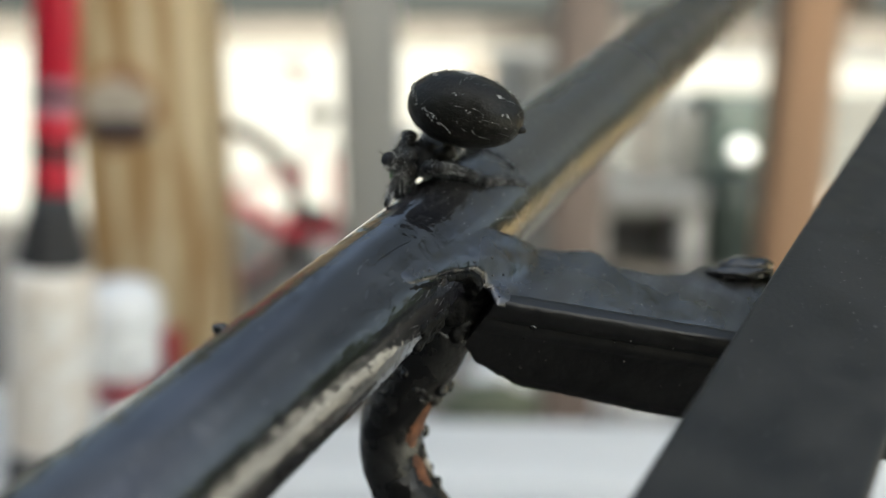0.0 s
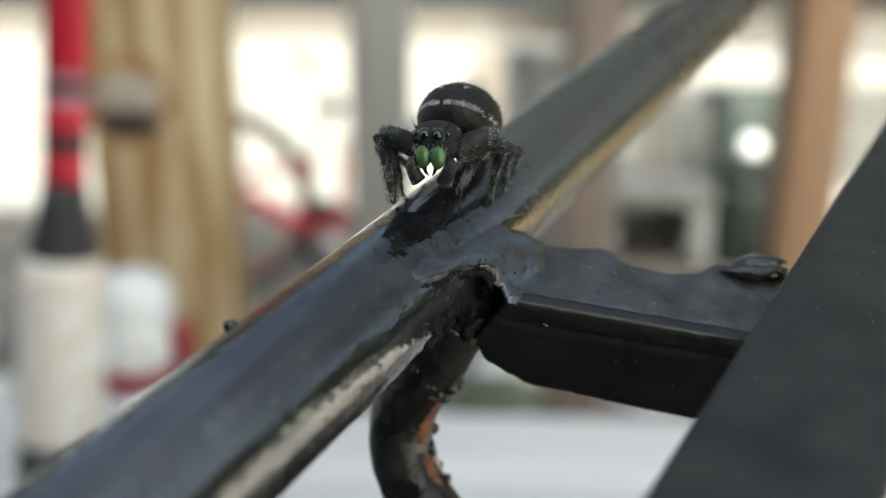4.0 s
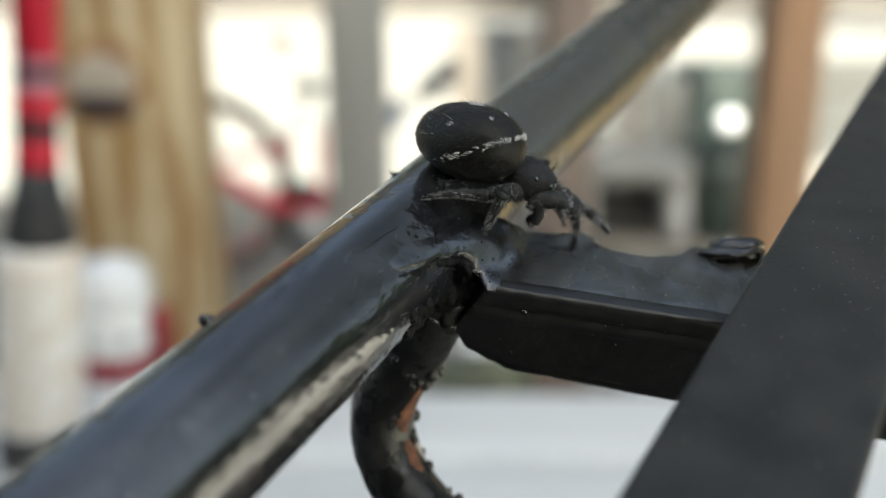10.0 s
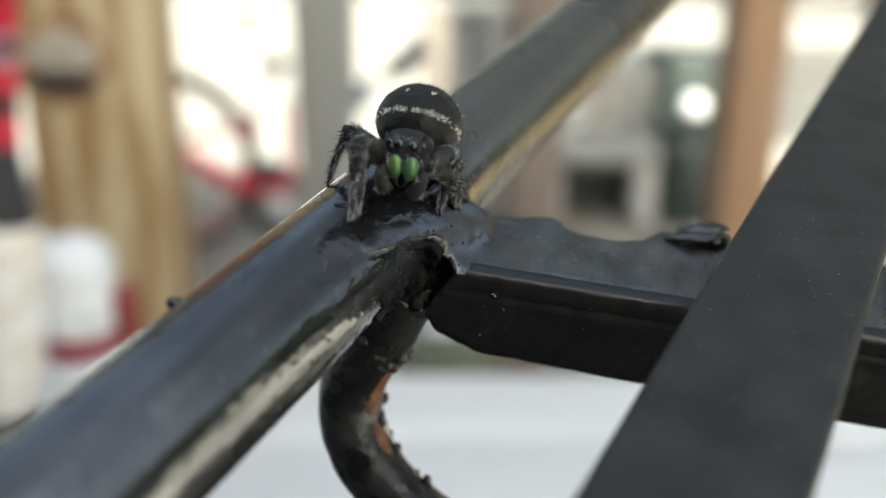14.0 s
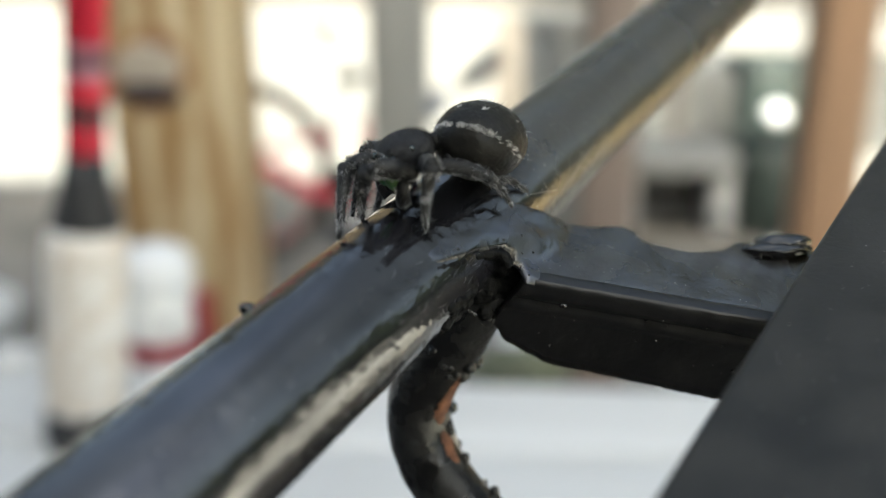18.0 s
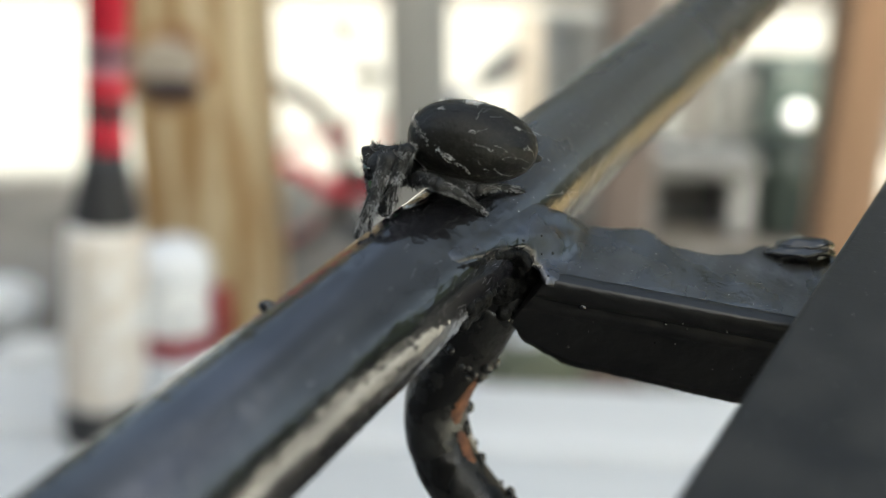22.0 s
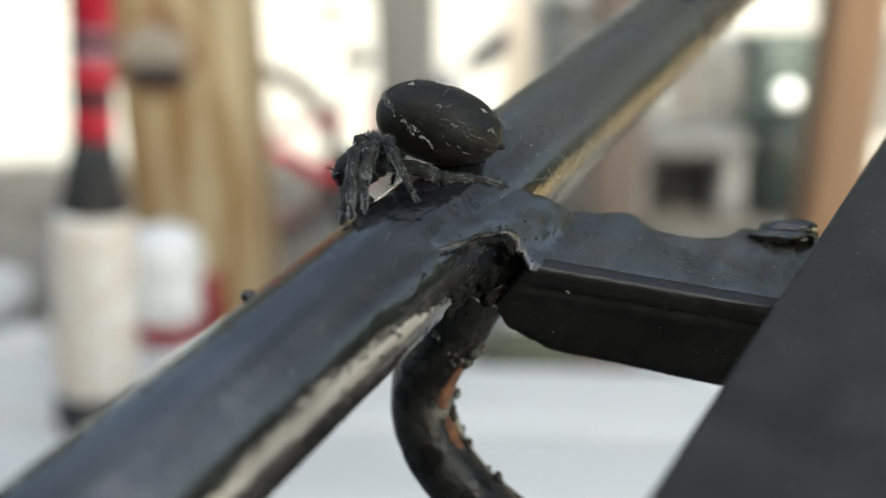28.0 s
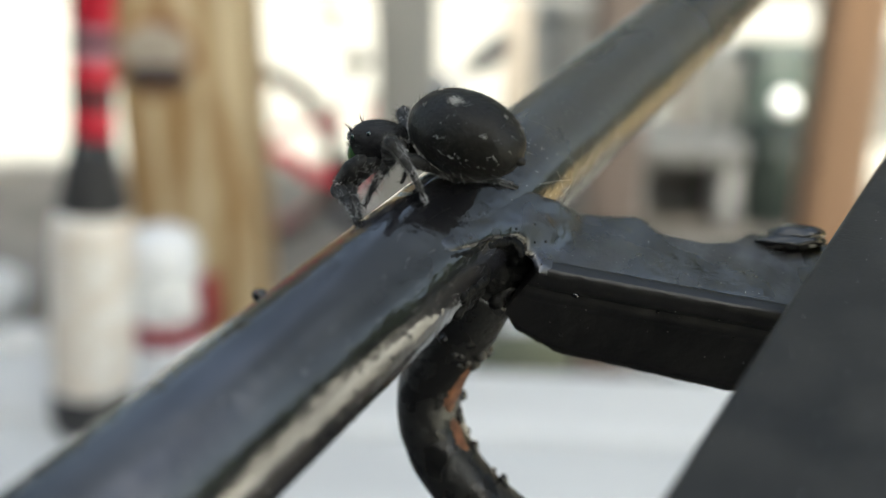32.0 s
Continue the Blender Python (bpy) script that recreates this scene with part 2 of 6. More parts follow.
def wavy_paint(name, rough, rough2, wave, spec):
    """Thick black paint that lies in soft waves, with duller dusty blotches and a fine grain."""
    m = mat(name, (0.014, 0.0138, 0.013), rough, col2=(0.036, 0.0352, 0.033), scale=300, rough2=rough2, spec=spec)
    nt = m.node_tree
    b = nt.nodes["Principled BSDF"]
    b.inputs["IOR"].default_value = 1.68
    film = nt.nodes.new("ShaderNodeTexNoise")
    film.inputs["Scale"].default_value, film.inputs["Detail"].default_value = 1.0, 3.0
    turn = nt.nodes.new("ShaderNodeMapping")
    turn.inputs["Rotation"].default_value = Vector((0.554, 0.475, -0.685)).rotation_difference(Vector((1, 0, 0))).to_euler()
    long_ = nt.nodes.new("ShaderNodeMapping")
    long_.inputs["Scale"].default_value = (110, 340, 340)
    nt.links.new(turn.outputs[0], long_.inputs[0])
    nt.links.new(long_.outputs[0], film.inputs["Vector"])
    sp = nt.nodes.new("ShaderNodeMapRange")
    sp.inputs[1].default_value, sp.inputs[2].default_value, sp.inputs[3].default_value, sp.inputs[4].default_value = 0.42, 0.58, spec * 0.62, 1.0
    nt.links.new(film.outputs[0], sp.inputs[0])
    nt.links.new(sp.outputs[0], b.inputs["Specular IOR Level"])
    tc = nt.nodes.new("ShaderNodeTexCoord")
    nt.links.new(tc.outputs["Object"], turn.inputs[0])
    # reflection put into colour: the flat paler and neutral, the weld black with tinted gloss
    place = nt.nodes.new("ShaderNodeSeparateXYZ")
    nt.links.new(tc.outputs["Object"], place.inputs[0])
    flat = nt.nodes.new("ShaderNodeMapRange")
    flat.inputs[1].default_value, flat.inputs[2].default_value = 0.0055, 0.0115
    nt.links.new(place.outputs[0], flat.inputs[0])
    tone = nt.nodes.new("ShaderNodeMix")
    tone.data_type = "RGBA"
    nt.links.new(flat.outputs[0], tone.inputs[0])
    tone.inputs[6].default_value = (0.010, 0.010, 0.011, 1)
    nt.links.new(b.inputs["Base Color"].links[0].from_socket, tone.inputs[7])
    nt.links.new(tone.outputs[2], b.inputs["Base Color"])
    tint = nt.nodes.new("ShaderNodeMix")
    tint.data_type = "RGBA"
    nt.links.new(flat.outputs[0], tint.inputs[0])
    tint.inputs[7].default_value = (1.0, 0.98, 0.95, 1)
    # blue and olive reflections tinted into the weld's gloss
    mirror_tint = nt.nodes.new("ShaderNodeMix")
    mirror_tint.data_type = "RGBA"
    mirror_tint.inputs[6].default_value, mirror_tint.inputs[7].default_value = (1.0, 0.96, 0.86, 1), (0.84, 0.87, 1.0, 1)
    hue = nt.nodes.new("ShaderNodeMapRange")
    hue.inputs[1].default_value, hue.inputs[2].default_value = 0.4, 0.56
    nt.links.new(film.outputs[0], hue.inputs[0])
    nt.links.new(hue.outputs[0], mirror_tint.inputs[0])
    nt.links.new(mirror_tint.outputs[2], tint.inputs[6])
    nt.links.new(tint.outputs[2], b.inputs["Specular Tint"])
    last = None
    for scale, strength, dist, detail in ((230.0, wave, 0.0012, 2.0), (650.0, wave * 0.6, 0.0006, 3.0), (2600.0, 0.16, 0.0002, 3.0)):
        n = nt.nodes.new("ShaderNodeTexNoise")
        n.inputs["Scale"].default_value, n.inputs["Detail"].default_value = scale, detail
        nt.links.new(tc.outputs["Object"], n.inputs["Vector"])
        bp = nt.nodes.new("ShaderNodeBump")
        bp.inputs["Strength"].default_value, bp.inputs["Distance"].default_value = strength, dist
        nt.links.new(n.outputs[0], bp.inputs["Height"])
        if last:
            nt.links.new(last.outputs[0], bp.inputs["Normal"])
        last = bp
    nt.links.new(last.outputs[0], b.inputs["Normal"])
    return m


PAINT_PLATE = wavy_paint("black_wavy_paint", 0.16, 0.38, 0.15, 0.95)
PAINT_LIP = mat("black_lip_paint", (0.005, 0.005, 0.0052), 0.32, col2=(0.011, 0.011, 0.0112), scale=300, bump=0.15, bscale=420, rough2=0.48, spec=0.6)
PAINT_ROUGH = mat("black_crusted_paint", (0.003, 0.003, 0.003), 0.3, col2=(0.009, 0.009, 0.0085), scale=700, bump=0.9, bscale=1500, rough2=0.6, spec=0.12)
PAINT_DUSTY = mat("black_dusty_paint", (0.008, 0.008, 0.008), 0.16, col2=(0.030, 0.030, 0.029), scale=420, bump=0.45, bscale=1200, rough2=0.55, spec=0.5, lo=0.4, hi=0.75)
PAINT_FLAT = mat("black_satin_paint", (0.020, 0.0195, 0.0178), 0.36, col2=(0.036, 0.035, 0.032), scale=300, bump=0.2, bscale=2500, rough2=0.6, spec=0.35)
RIMGREY = mat("brown_tyre", (0.06, 0.045, 0.034), 0.7, col2=(0.085, 0.066, 0.05), scale=30)
BLUEBLACK = mat("dark_blue_rubber", (0.015, 0.02, 0.035), 0.6, col2=(0.022, 0.03, 0.045), scale=60)
BLUEGREY = mat("blue_grey_plastic", (0.20, 0.24, 0.34), 0.5, col2=(0.15, 0.19, 0.28), scale=20)
TAN = mat("tan_wood", (0.24, 0.205, 0.175), 0.8, col2=(0.17, 0.145, 0.12), scale=30, stretch=(1, 1, 0.1))
LAVENDER = mat("faded_pink_plastic", (0.52, 0.26, 0.32), 0.4, col2=(0.42, 0.17, 0.23), scale=40)
PURPLE = mat("dark_purple_plastic", (0.10, 0.03, 0.045), 0.4, col2=(0.07, 0.02, 0.03), scale=40)
RUST = mat("rust", (0.085, 0.04, 0.028), 0.9, col2=(0.27, 0.12, 0.065), scale=650, bump=0.6, bscale=2500)
BARE = mat("bare_primer", (0.35, 0.32, 0.28), 0.7, col2=(0.5, 0.47, 0.42), scale=1500, bump=0.4)
PINE = mat("pine_post", (0.35, 0.215, 0.09), 0.7, col2=(0.61, 0.495, 0.315), scale=62, bump=0.2, bscale=160, stretch=(1, 1, 0.1), lo=0.42, hi=0.56, detail=3.0)
KNOT = mat("knot", (0.36, 0.30, 0.24), 0.7, col2=(0.52, 0.46, 0.38), scale=60)
KNOT_RING = mat("knot_ring", (0.26, 0.13, 0.06), 0.7, col2=(0.40, 0.24, 0.11), scale=50)
KNOT_DARK = mat("knot_dark", (0.03, 0.02, 0.022), 0.7, col2=(0.06, 0.04, 0.04), scale=90)
GREYWOOD = mat("weathered_grey_wood", (0.33, 0.33, 0.32), 0.8, col2=(0.25, 0.25, 0.245), scale=30, bump=0.2, stretch=(1, 1, 0.1))
BROWNWOOD = mat("brown_wood", (0.33, 0.195, 0.115), 0.75, col2=(0.25, 0.155, 0.095), scale=40, bump=0.2, stretch=(1, 1, 0.08))
DULLWOOD = mat("dull_brown_wood", (0.24, 0.19, 0.165), 0.8, col2=(0.19, 0.15, 0.13), scale=40, stretch=(1, 1, 0.1))
DECK = mat("pale_grey_paint", (0.74, 0.745, 0.74), 0.6, col2=(0.6, 0.605, 0.605), scale=18, bump=0.15, stretch=(0.12, 1, 1))
DARKDECK = mat("reflection_dark_wood", (0.03, 0.026, 0.023), 0.6, col2=(0.045, 0.038, 0.033), scale=18, bump=0.15, stretch=(0.12, 1, 1))
SOIL = mat("ground_gravel", (0.25, 0.225, 0.195), 0.95, col2=(0.15, 0.135, 0.115), scale=5, bump=0.5, bscale=60)
MOSS = mat("moss", (0.12, 0.13, 0.08), 0.95, col2=(0.19, 0.20, 0.14), scale=60, bump=0.5)
REFLECTCONC = mat("reflection_white_concrete", (0.76, 0.72, 0.62), 0.9, col2=(0.68, 0.64, 0.54), scale=3, bump=0.3, bscale=80)
CONCRETE = mat("pale_concrete", (0.40, 0.38, 0.345), 0.9, col2=(0.33, 0.314, 0.283), scale=3, bump=0.3, bscale=80)
SIDING = mat("house_siding", (0.16, 0.14, 0.125), 0.7, col2=(0.13, 0.115, 0.1), scale=4, bump=0.1)
REDPLASTIC = mat("red_plastic", (0.62, 0.02, 0.05), 0.35, col2=(0.5, 0.015, 0.04), scale=40)
DARKRED = mat("dark_red_plastic", (0.3, 0.015, 0.03), 0.4, col2=(0.22, 0.012, 0.025), scale=40)
PINKRED = mat("faded_red", (0.6, 0.16, 0.17), 0.5, col2=(0.5, 0.08, 0.09), scale=40)
BLACKRUB = mat("black_rubber", (0.02, 0.02, 0.022), 0.6, col2=(0.035, 0.035, 0.037), scale=90)
CORK = mat("pale_cork", (0.74, 0.64, 0.53), 0.8, col2=(0.9, 0.88, 0.84), scale=90, bump=0.3)
WHITEPL = mat("white_plastic", (0.86, 0.86, 0.85), 0.2, col2=(0.8, 0.81, 0.82), scale=30)
JARBODY = mat("milky_plastic", (0.86, 0.86, 0.84), 0.3, col2=(0.76, 0.76, 0.73), scale=30)
GREYPL = mat("grey_plastic", (0.17, 0.172, 0.172), 0.45, col2=(0.13, 0.132, 0.135), scale=8)
LIGHTPL = mat("light_grey_plastic", (0.26, 0.26, 0.25), 0.45, col2=(0.2, 0.2, 0.195), scale=8)
PALEPL = mat("pale_grey_plastic", (0.46, 0.46, 0.45), 0.45, col2=(0.36, 0.36, 0.355), scale=8)
DARKGREY = mat("dark_grey_plastic", (0.115, 0.115, 0.11), 0.5, col2=(0.09, 0.09, 0.087), scale=8)
TIMBER = mat("grey_treated_timber", (0.13, 0.128, 0.122), 0.8, col2=(0.095, 0.094, 0.09), scale=12, bump=0.2, stretch=(0.1, 1, 1))
GREENPL = mat("dark_green_plastic", (0.038, 0.052, 0.046), 0.45, col2=(0.028, 0.04, 0.036), scale=8)
DUST = mat("dust", (0.45, 0.43, 0.4), 0.9, col2=(0.3, 0.28, 0.26), scale=900)
SCUFF = mat("scuffed_paint", (0.09, 0.092, 0.1), 0.35, col2=(0.16, 0.16, 0.165), scale=900)
SILK = mat("silk", (0.6, 0.58, 0.52), 0.5, col2=(0.42, 0.4, 0.36), scale=900)
TANGROUND = mat("reflection_tan_ground", (0.50, 0.36, 0.17), 0.95, col2=(0.38, 0.28, 0.13), scale=6, bump=0.5, bscale=90)
BARK = mat("bark", (0.10, 0.075, 0.055), 0.9, col2=(0.06, 0.045, 0.035), scale=12, bump=0.5, stretch=(1, 1, 0.2))
CROWN = mat("tree_leaves", (0.09, 0.10, 0.045), 0.6, col2=(0.12, 0.12, 0.06), scale=1.5)
LEAF = mat("dark_leaves", (0.035, 0.06, 0.02), 0.6, col2=(0.06, 0.09, 0.03), scale=3)
CHROME = mat("chrome", (0.9, 0.9, 0.9), 0.06, metal=1.0)


# ---- mesh helpers ----
def smooth(bm):
    for fc in bm.faces:
        fc.smooth = True
    return bm


def mesh_ob(name, bm, material, parent=None, label="", m=None):
    me = bpy.data.meshes.new(name)
    bm.normal_update()
    bm.to_mesh(me)
    bm.free()
    me.materials.append(material)
    ob = new(name, me)
    if parent is not None:
        ob.parent = parent
    if m is not None:
        ob.matrix_basis = m
    if label:
        tagged(ob, label)
    return ob


def part(name, bm, material, parent, label="", m=None):
    return mesh_ob(name, bm, material, parent, label, m)


def thing(name, m, label, category, group="", kind=""):
    ob = new(name)
    ob.matrix_basis = m
    ob.empty_display_size = 0.01
    return tagged(ob, label, category, group, kind)


def box(sx, sy, sz, bev=0.0, at=(0, 0, 0), seg=2):
    bm = bmesh.new()
    bmesh.ops.create_cube(bm, size=1)
    bmesh.ops.scale(bm, vec=(sx, sy, sz), verts=bm.verts)
    if bev:
        bmesh.ops.bevel(bm, geom=bm.edges[:], offset=bev, segments=seg, affect="EDGES", profile=0.5)
        smooth(bm)
    bmesh.ops.translate(bm, vec=at, verts=bm.verts)
    return bm


def lathe(profile, seg=32):
    """A turned body from (radius, height) pairs."""
    bm = bmesh.new()
    rings = []
    for r, z in profile:
        rings.append([bm.verts.new((r * math.cos(2 * math.pi * k / seg), r * math.sin(2 * math.pi * k / seg), z)) for k in range(seg)])
    for a, b in zip(rings, rings[1:]):
        for k in range(seg):
            bm.faces.new((a[k], a[(k + 1) % seg], b[(k + 1) % seg], b[k]))
    bm.faces.new(rings[0][::-1])
    bm.faces.new(rings[-1])
    return smooth(bm)


def tube(points, radius, seg=20, wobble=0.0, freq=300.0):
    """A round bar along a smooth run of points; radius: a number or a function of the way along (0 to 1)."""
    pts = [Vector(p) for p in points]
    bm = bmesh.new()
    rings = []
    side = None
    n = len(pts)
    for i, p in enumerate(pts):
        d = (pts[min(i + 1, n - 1)] - pts[max(i - 1, 0)]).normalized()
        if side is None:
            side = d.orthogonal().normalized()
        side = (side - d * side.dot(d)).normalized()
        up = d.cross(side)
        r = radius(i / (n - 1)) if callable(radius) else radius
        ring = []
        for k in range(seg):
            a = 2 * math.pi * k / seg
            w = side * math.cos(a) + up * math.sin(a)
            q = p + w * r
            if wobble:
                q += w * wobble * noise.noise(q * freq)
            ring.append(bm.verts.new(q))
        rings.append(ring)
    for a, b in zip(rings, rings[1:]):
        for k in range(seg):
            bm.faces.new((a[k], a[(k + 1) % seg], b[(k + 1) % seg], b[k]))
    bm.faces.new(rings[0][::-1])
    bm.faces.new(rings[-1])
    return smooth(bm)


def spline(ctrl, n):
    """Catmull-Rom points through ctrl."""
    c = [Vector(p) for p in ctrl]
    c = [2 * c[0] - c[1]] + c + [2 * c[-1] - c[-2]]
    out = []
    for i in range(n):
        s = i / (n - 1) * (len(c) - 3)
        k = min(int(s), len(c) - 4)
        t = s - k
        a, b, d, e = c[k:k + 4]
        out.append(0.5 * ((2 * b) + (d - a) * t + (2 * a - 5 * b + 4 * d - e) * t * t + (3 * b - a - 3 * d + e) * t ** 3))
    return out


def ball(r, at=(0, 0, 0), scale=(1, 1, 1), sub=3, rough=0.0, freq=500.0, turn=None):
    bm = bmesh.new()
    bmesh.ops.create_icosphere(bm, subdivisions=sub, radius=1)
    for v in bm.verts:
        k = 1 + (rough * noise.noise(v.co * freq) if rough else 0)
        v.co = Vector((v.co.x * scale[0], v.co.y * scale[1], v.co.z * scale[2])) * r * k
        if turn is not None:
            v.co = turn @ v.co
        v.co += Vector(at)
    return smooth(bm)


def join(*bms):
    out = bmesh.new()
    for b in bms:
        me = bpy.data.meshes.new("piece")
        b.to_mesh(me)
        b.free()
        out.from_mesh(me)
        bpy.data.meshes.remove(me)
    return out

# ---- the black steel frame; its own axes lean back with the tilt of its plane, lengths in millimetres ----
MM = 0.001
FRAME_POSE = pose(0, 0.05341, 0.18316, 72.5, 0, 0)
frame_thing = thing("steel_frame", FRAME_POSE, "black painted steel frame of welded rods and bars, rusting", "metal frame")


def mm(x, y, z):
    return Vector((x, y, z)) * MM


ROD_A = Vector((-13.381, -11.874, 18.262))
ROD_B = Vector((22.782, 19.163, -26.476))
ROD_D = (ROD_B - ROD_A).normalized()
ROD_R = 4.13


def rod_at(s):
    """A point on the rod's axis, s millimetres from the joint along it."""
    return ROD_A + ROD_D * (29.0 + s)


FRAME_UP = Vector((0, 0.9537, 0.3007))
# the rod goes on down to the floor behind, and up past the joint
low = (FRAME_UP.dot(rod_at(0)) + 183.16 - 4.3) / FRAME_UP.dot(ROD_D)
stations = [-low, -500, -300, -150, -100, -80] + [-70 + 0.8 * i for i in range(176)] + [80, 110, 150, 220]
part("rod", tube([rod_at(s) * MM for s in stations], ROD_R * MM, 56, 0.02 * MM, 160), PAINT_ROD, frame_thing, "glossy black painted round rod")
part("rod_cap", ball(ROD_R * 1.12 * MM, rod_at(221) * MM, (1, 1, 1), 3), PAINT, frame_thing)

# flat bar
BAR_0 = Vector((11.49, -9.07, 17.93))
BAR_D = Vector((17.66, 12.58, -20.04)).normalized()
BAR_W = Vector((10.0, -0.26, 1.1))
BAR_W = (BAR_W - BAR_D * BAR_W.dot(BAR_D)).normalized()
BAR_N = BAR_D.cross(BAR_W).normalized()
if BAR_N.z < 0:
    BAR_N = -BAR_N


def flat_bar(s0, s1, width, thick):
    bm = bmesh.new()
    n = 60
    prof = []
    rr = 0.45
    for cx, cy, a0 in ((width - rr, -rr, 90), (width - rr, -thick + rr, 0), (rr, -thick + rr, -90), (rr, -rr, 180)):
        for k in range(5):
            a = radians(a0 - k * 22.5)
            prof.append((cx + rr * math.cos(a), cy + rr * math.sin(a)))
    rings = []
    for i in range(n + 1):
        s = s0 + (s1 - s0) * i / n
        c = BAR_0 + BAR_D * s
        rings.append([bm.verts.new((c + BAR_W * x + BAR_N * y) * MM) for x, y in prof])
    m = len(prof)
    for a, b in zip(rings, rings[1:]):
        for k in range(m):
            bm.faces.new((a[k], b[k], b[(k + 1) % m], a[(k + 1) % m]))
    bm.faces.new(rings[0])
    bm.faces.new(rings[-1][::-1])
    bmesh.ops.recalc_face_normals(bm, faces=bm.faces)
    return smooth(bm)


bar_low = (FRAME_UP.dot(BAR_0) + 183.16 - 2.5) / FRAME_UP.dot(BAR_D)
part("flat_bar", flat_bar(-bar_low, 110, 8.8, 2.2), PAINT_FLAT, frame_thing, "satin black flat steel bar with rounded edges")

# bracket: a pressed channel with a folded lip and a cut in its rear edge
BRK_O = Vector((6.22, -2.08, 2.8))
BRK_X = (Vector((21.27, -4.8, 4.0)) - BRK_O).normalized()
BRK_Y = Vector((12.44, 1.54, -3.3)) - BRK_O
BRK_Y = (BRK_Y - BRK_X * BRK_Y.dot(BRK_X)).normalized()
BRK_N = BRK_X.cross(BRK_Y).normalized()
LIP_D = Vector((8.32, -8.05, -2.0)) - BRK_O
LIP_D = (LIP_D - BRK_X * LIP_D.dot(BRK_X)).normalized()


def step(x, a, b):
    x = min(1, max(0, (x - a) / (b - a)))
    return x * x * (3 - 2 * x)


def run(x, pairs):
    """A smooth line through (x, y) pairs."""
    if x <= pairs[0][0]:
        return pairs[0][1]
    for (x0, y0), (x1, y1) in zip(pairs, pairs[1:]):
        if x <= x1:
            return y0 + (y1 - y0) * step(x, x0, x1)
    return pairs[-1][1]


def rear_edge(s):
    """Depth of the top plate at s along the bracket."""
    return run(s, ((-7, 10.5), (-2.0, 10.0), (1.1, 7.6), (3.0, 7.7), (6.4, 8.5), (8.4, 7.0), (10.7, 6.7), (12.6, 7.3), (14.8, 9.2), (20, 9.5))) + 0.1 * noise.noise((s * 1.6, 0, 0))


def front_edge(s):
    """The plate's front edge draws back in an arch beside the rod."""
    return run(s, ((-7, 0.0), (-4.8, 0.3), (-3.9, 2.3), (-2.5, 3.0), (-1.2, 2.4), (-0.3, 0.8), (0.1, 0.0))) if s < 0.1 else 0.0


def lip_height(s):
    return run(s, ((-2.6, 3.4), (-1.75, 4.4), (-0.2, 6.0), (1.2, 6.7), (2.8, 7.4), (14, 7.9), (30, 8.6))) + 0.14 * noise.noise((s * 2.1, 3, 0))


def bracket_plate():
    bm = bmesh.new()
    rows_top, rows_low = [], []
    ns, nt_ = 150, 14
    for i in range(ns + 1):
        s = 0.1 + 0.19 * i if i <= 120 else 22.9 + 1.2 * (i - 120)
        f0, f1 = front_edge(s) + 0.45 * step(s, 0.3, 1.6), rear_edge(s)
        top, lowr = [], []
        for j in range(nt_ + 1):
            t = f0 + (f1 - f0) * j / nt_
            edge = 0.2 * ((1 - step(t, f0, f0 + 0.8)) * step(s, 0.5, 5.0) + step(t, f1 - 0.4, f1))
            h = -edge + 0.10 * noise.noise((s * 0.5, t * 0.5, 1.0)) + 0.03 * noise.noise((s * 2.5, t * 2.5, 4.0))
            p = BRK_O + BRK_X * s + BRK_Y * t
            top.append(bm.verts.new((p + BRK_N * h) * MM))
            lowr.append(bm.verts.new((p + BRK_N * (h - 1.0 + 1.2 * edge)) * MM))
        rows_top.append(top)
        rows_low.append(lowr)
    for i in range(ns):
        for j in range(nt_):
            bm.faces.new((rows_top[i][j], rows_top[i + 1][j], rows_top[i + 1][j + 1], rows_top[i][j + 1]))
            bm.faces.new((rows_low[i][j], rows_low[i][j + 1], rows_low[i + 1][j + 1], rows_low[i + 1][j]))
        for j in (0, nt_):
            bm.faces.new((rows_top[i][j], rows_low[i][j], rows_low[i + 1][j], rows_top[i + 1][j]))
    for i in (0, ns):
        for j in range(nt_):
            bm.faces.new((rows_top[i][j], rows_low[i][j], rows_low[i][j + 1], rows_top[i][j + 1]))
    bmesh.ops.recalc_face_normals(bm, faces=bm.faces)
    return smooth(bm)


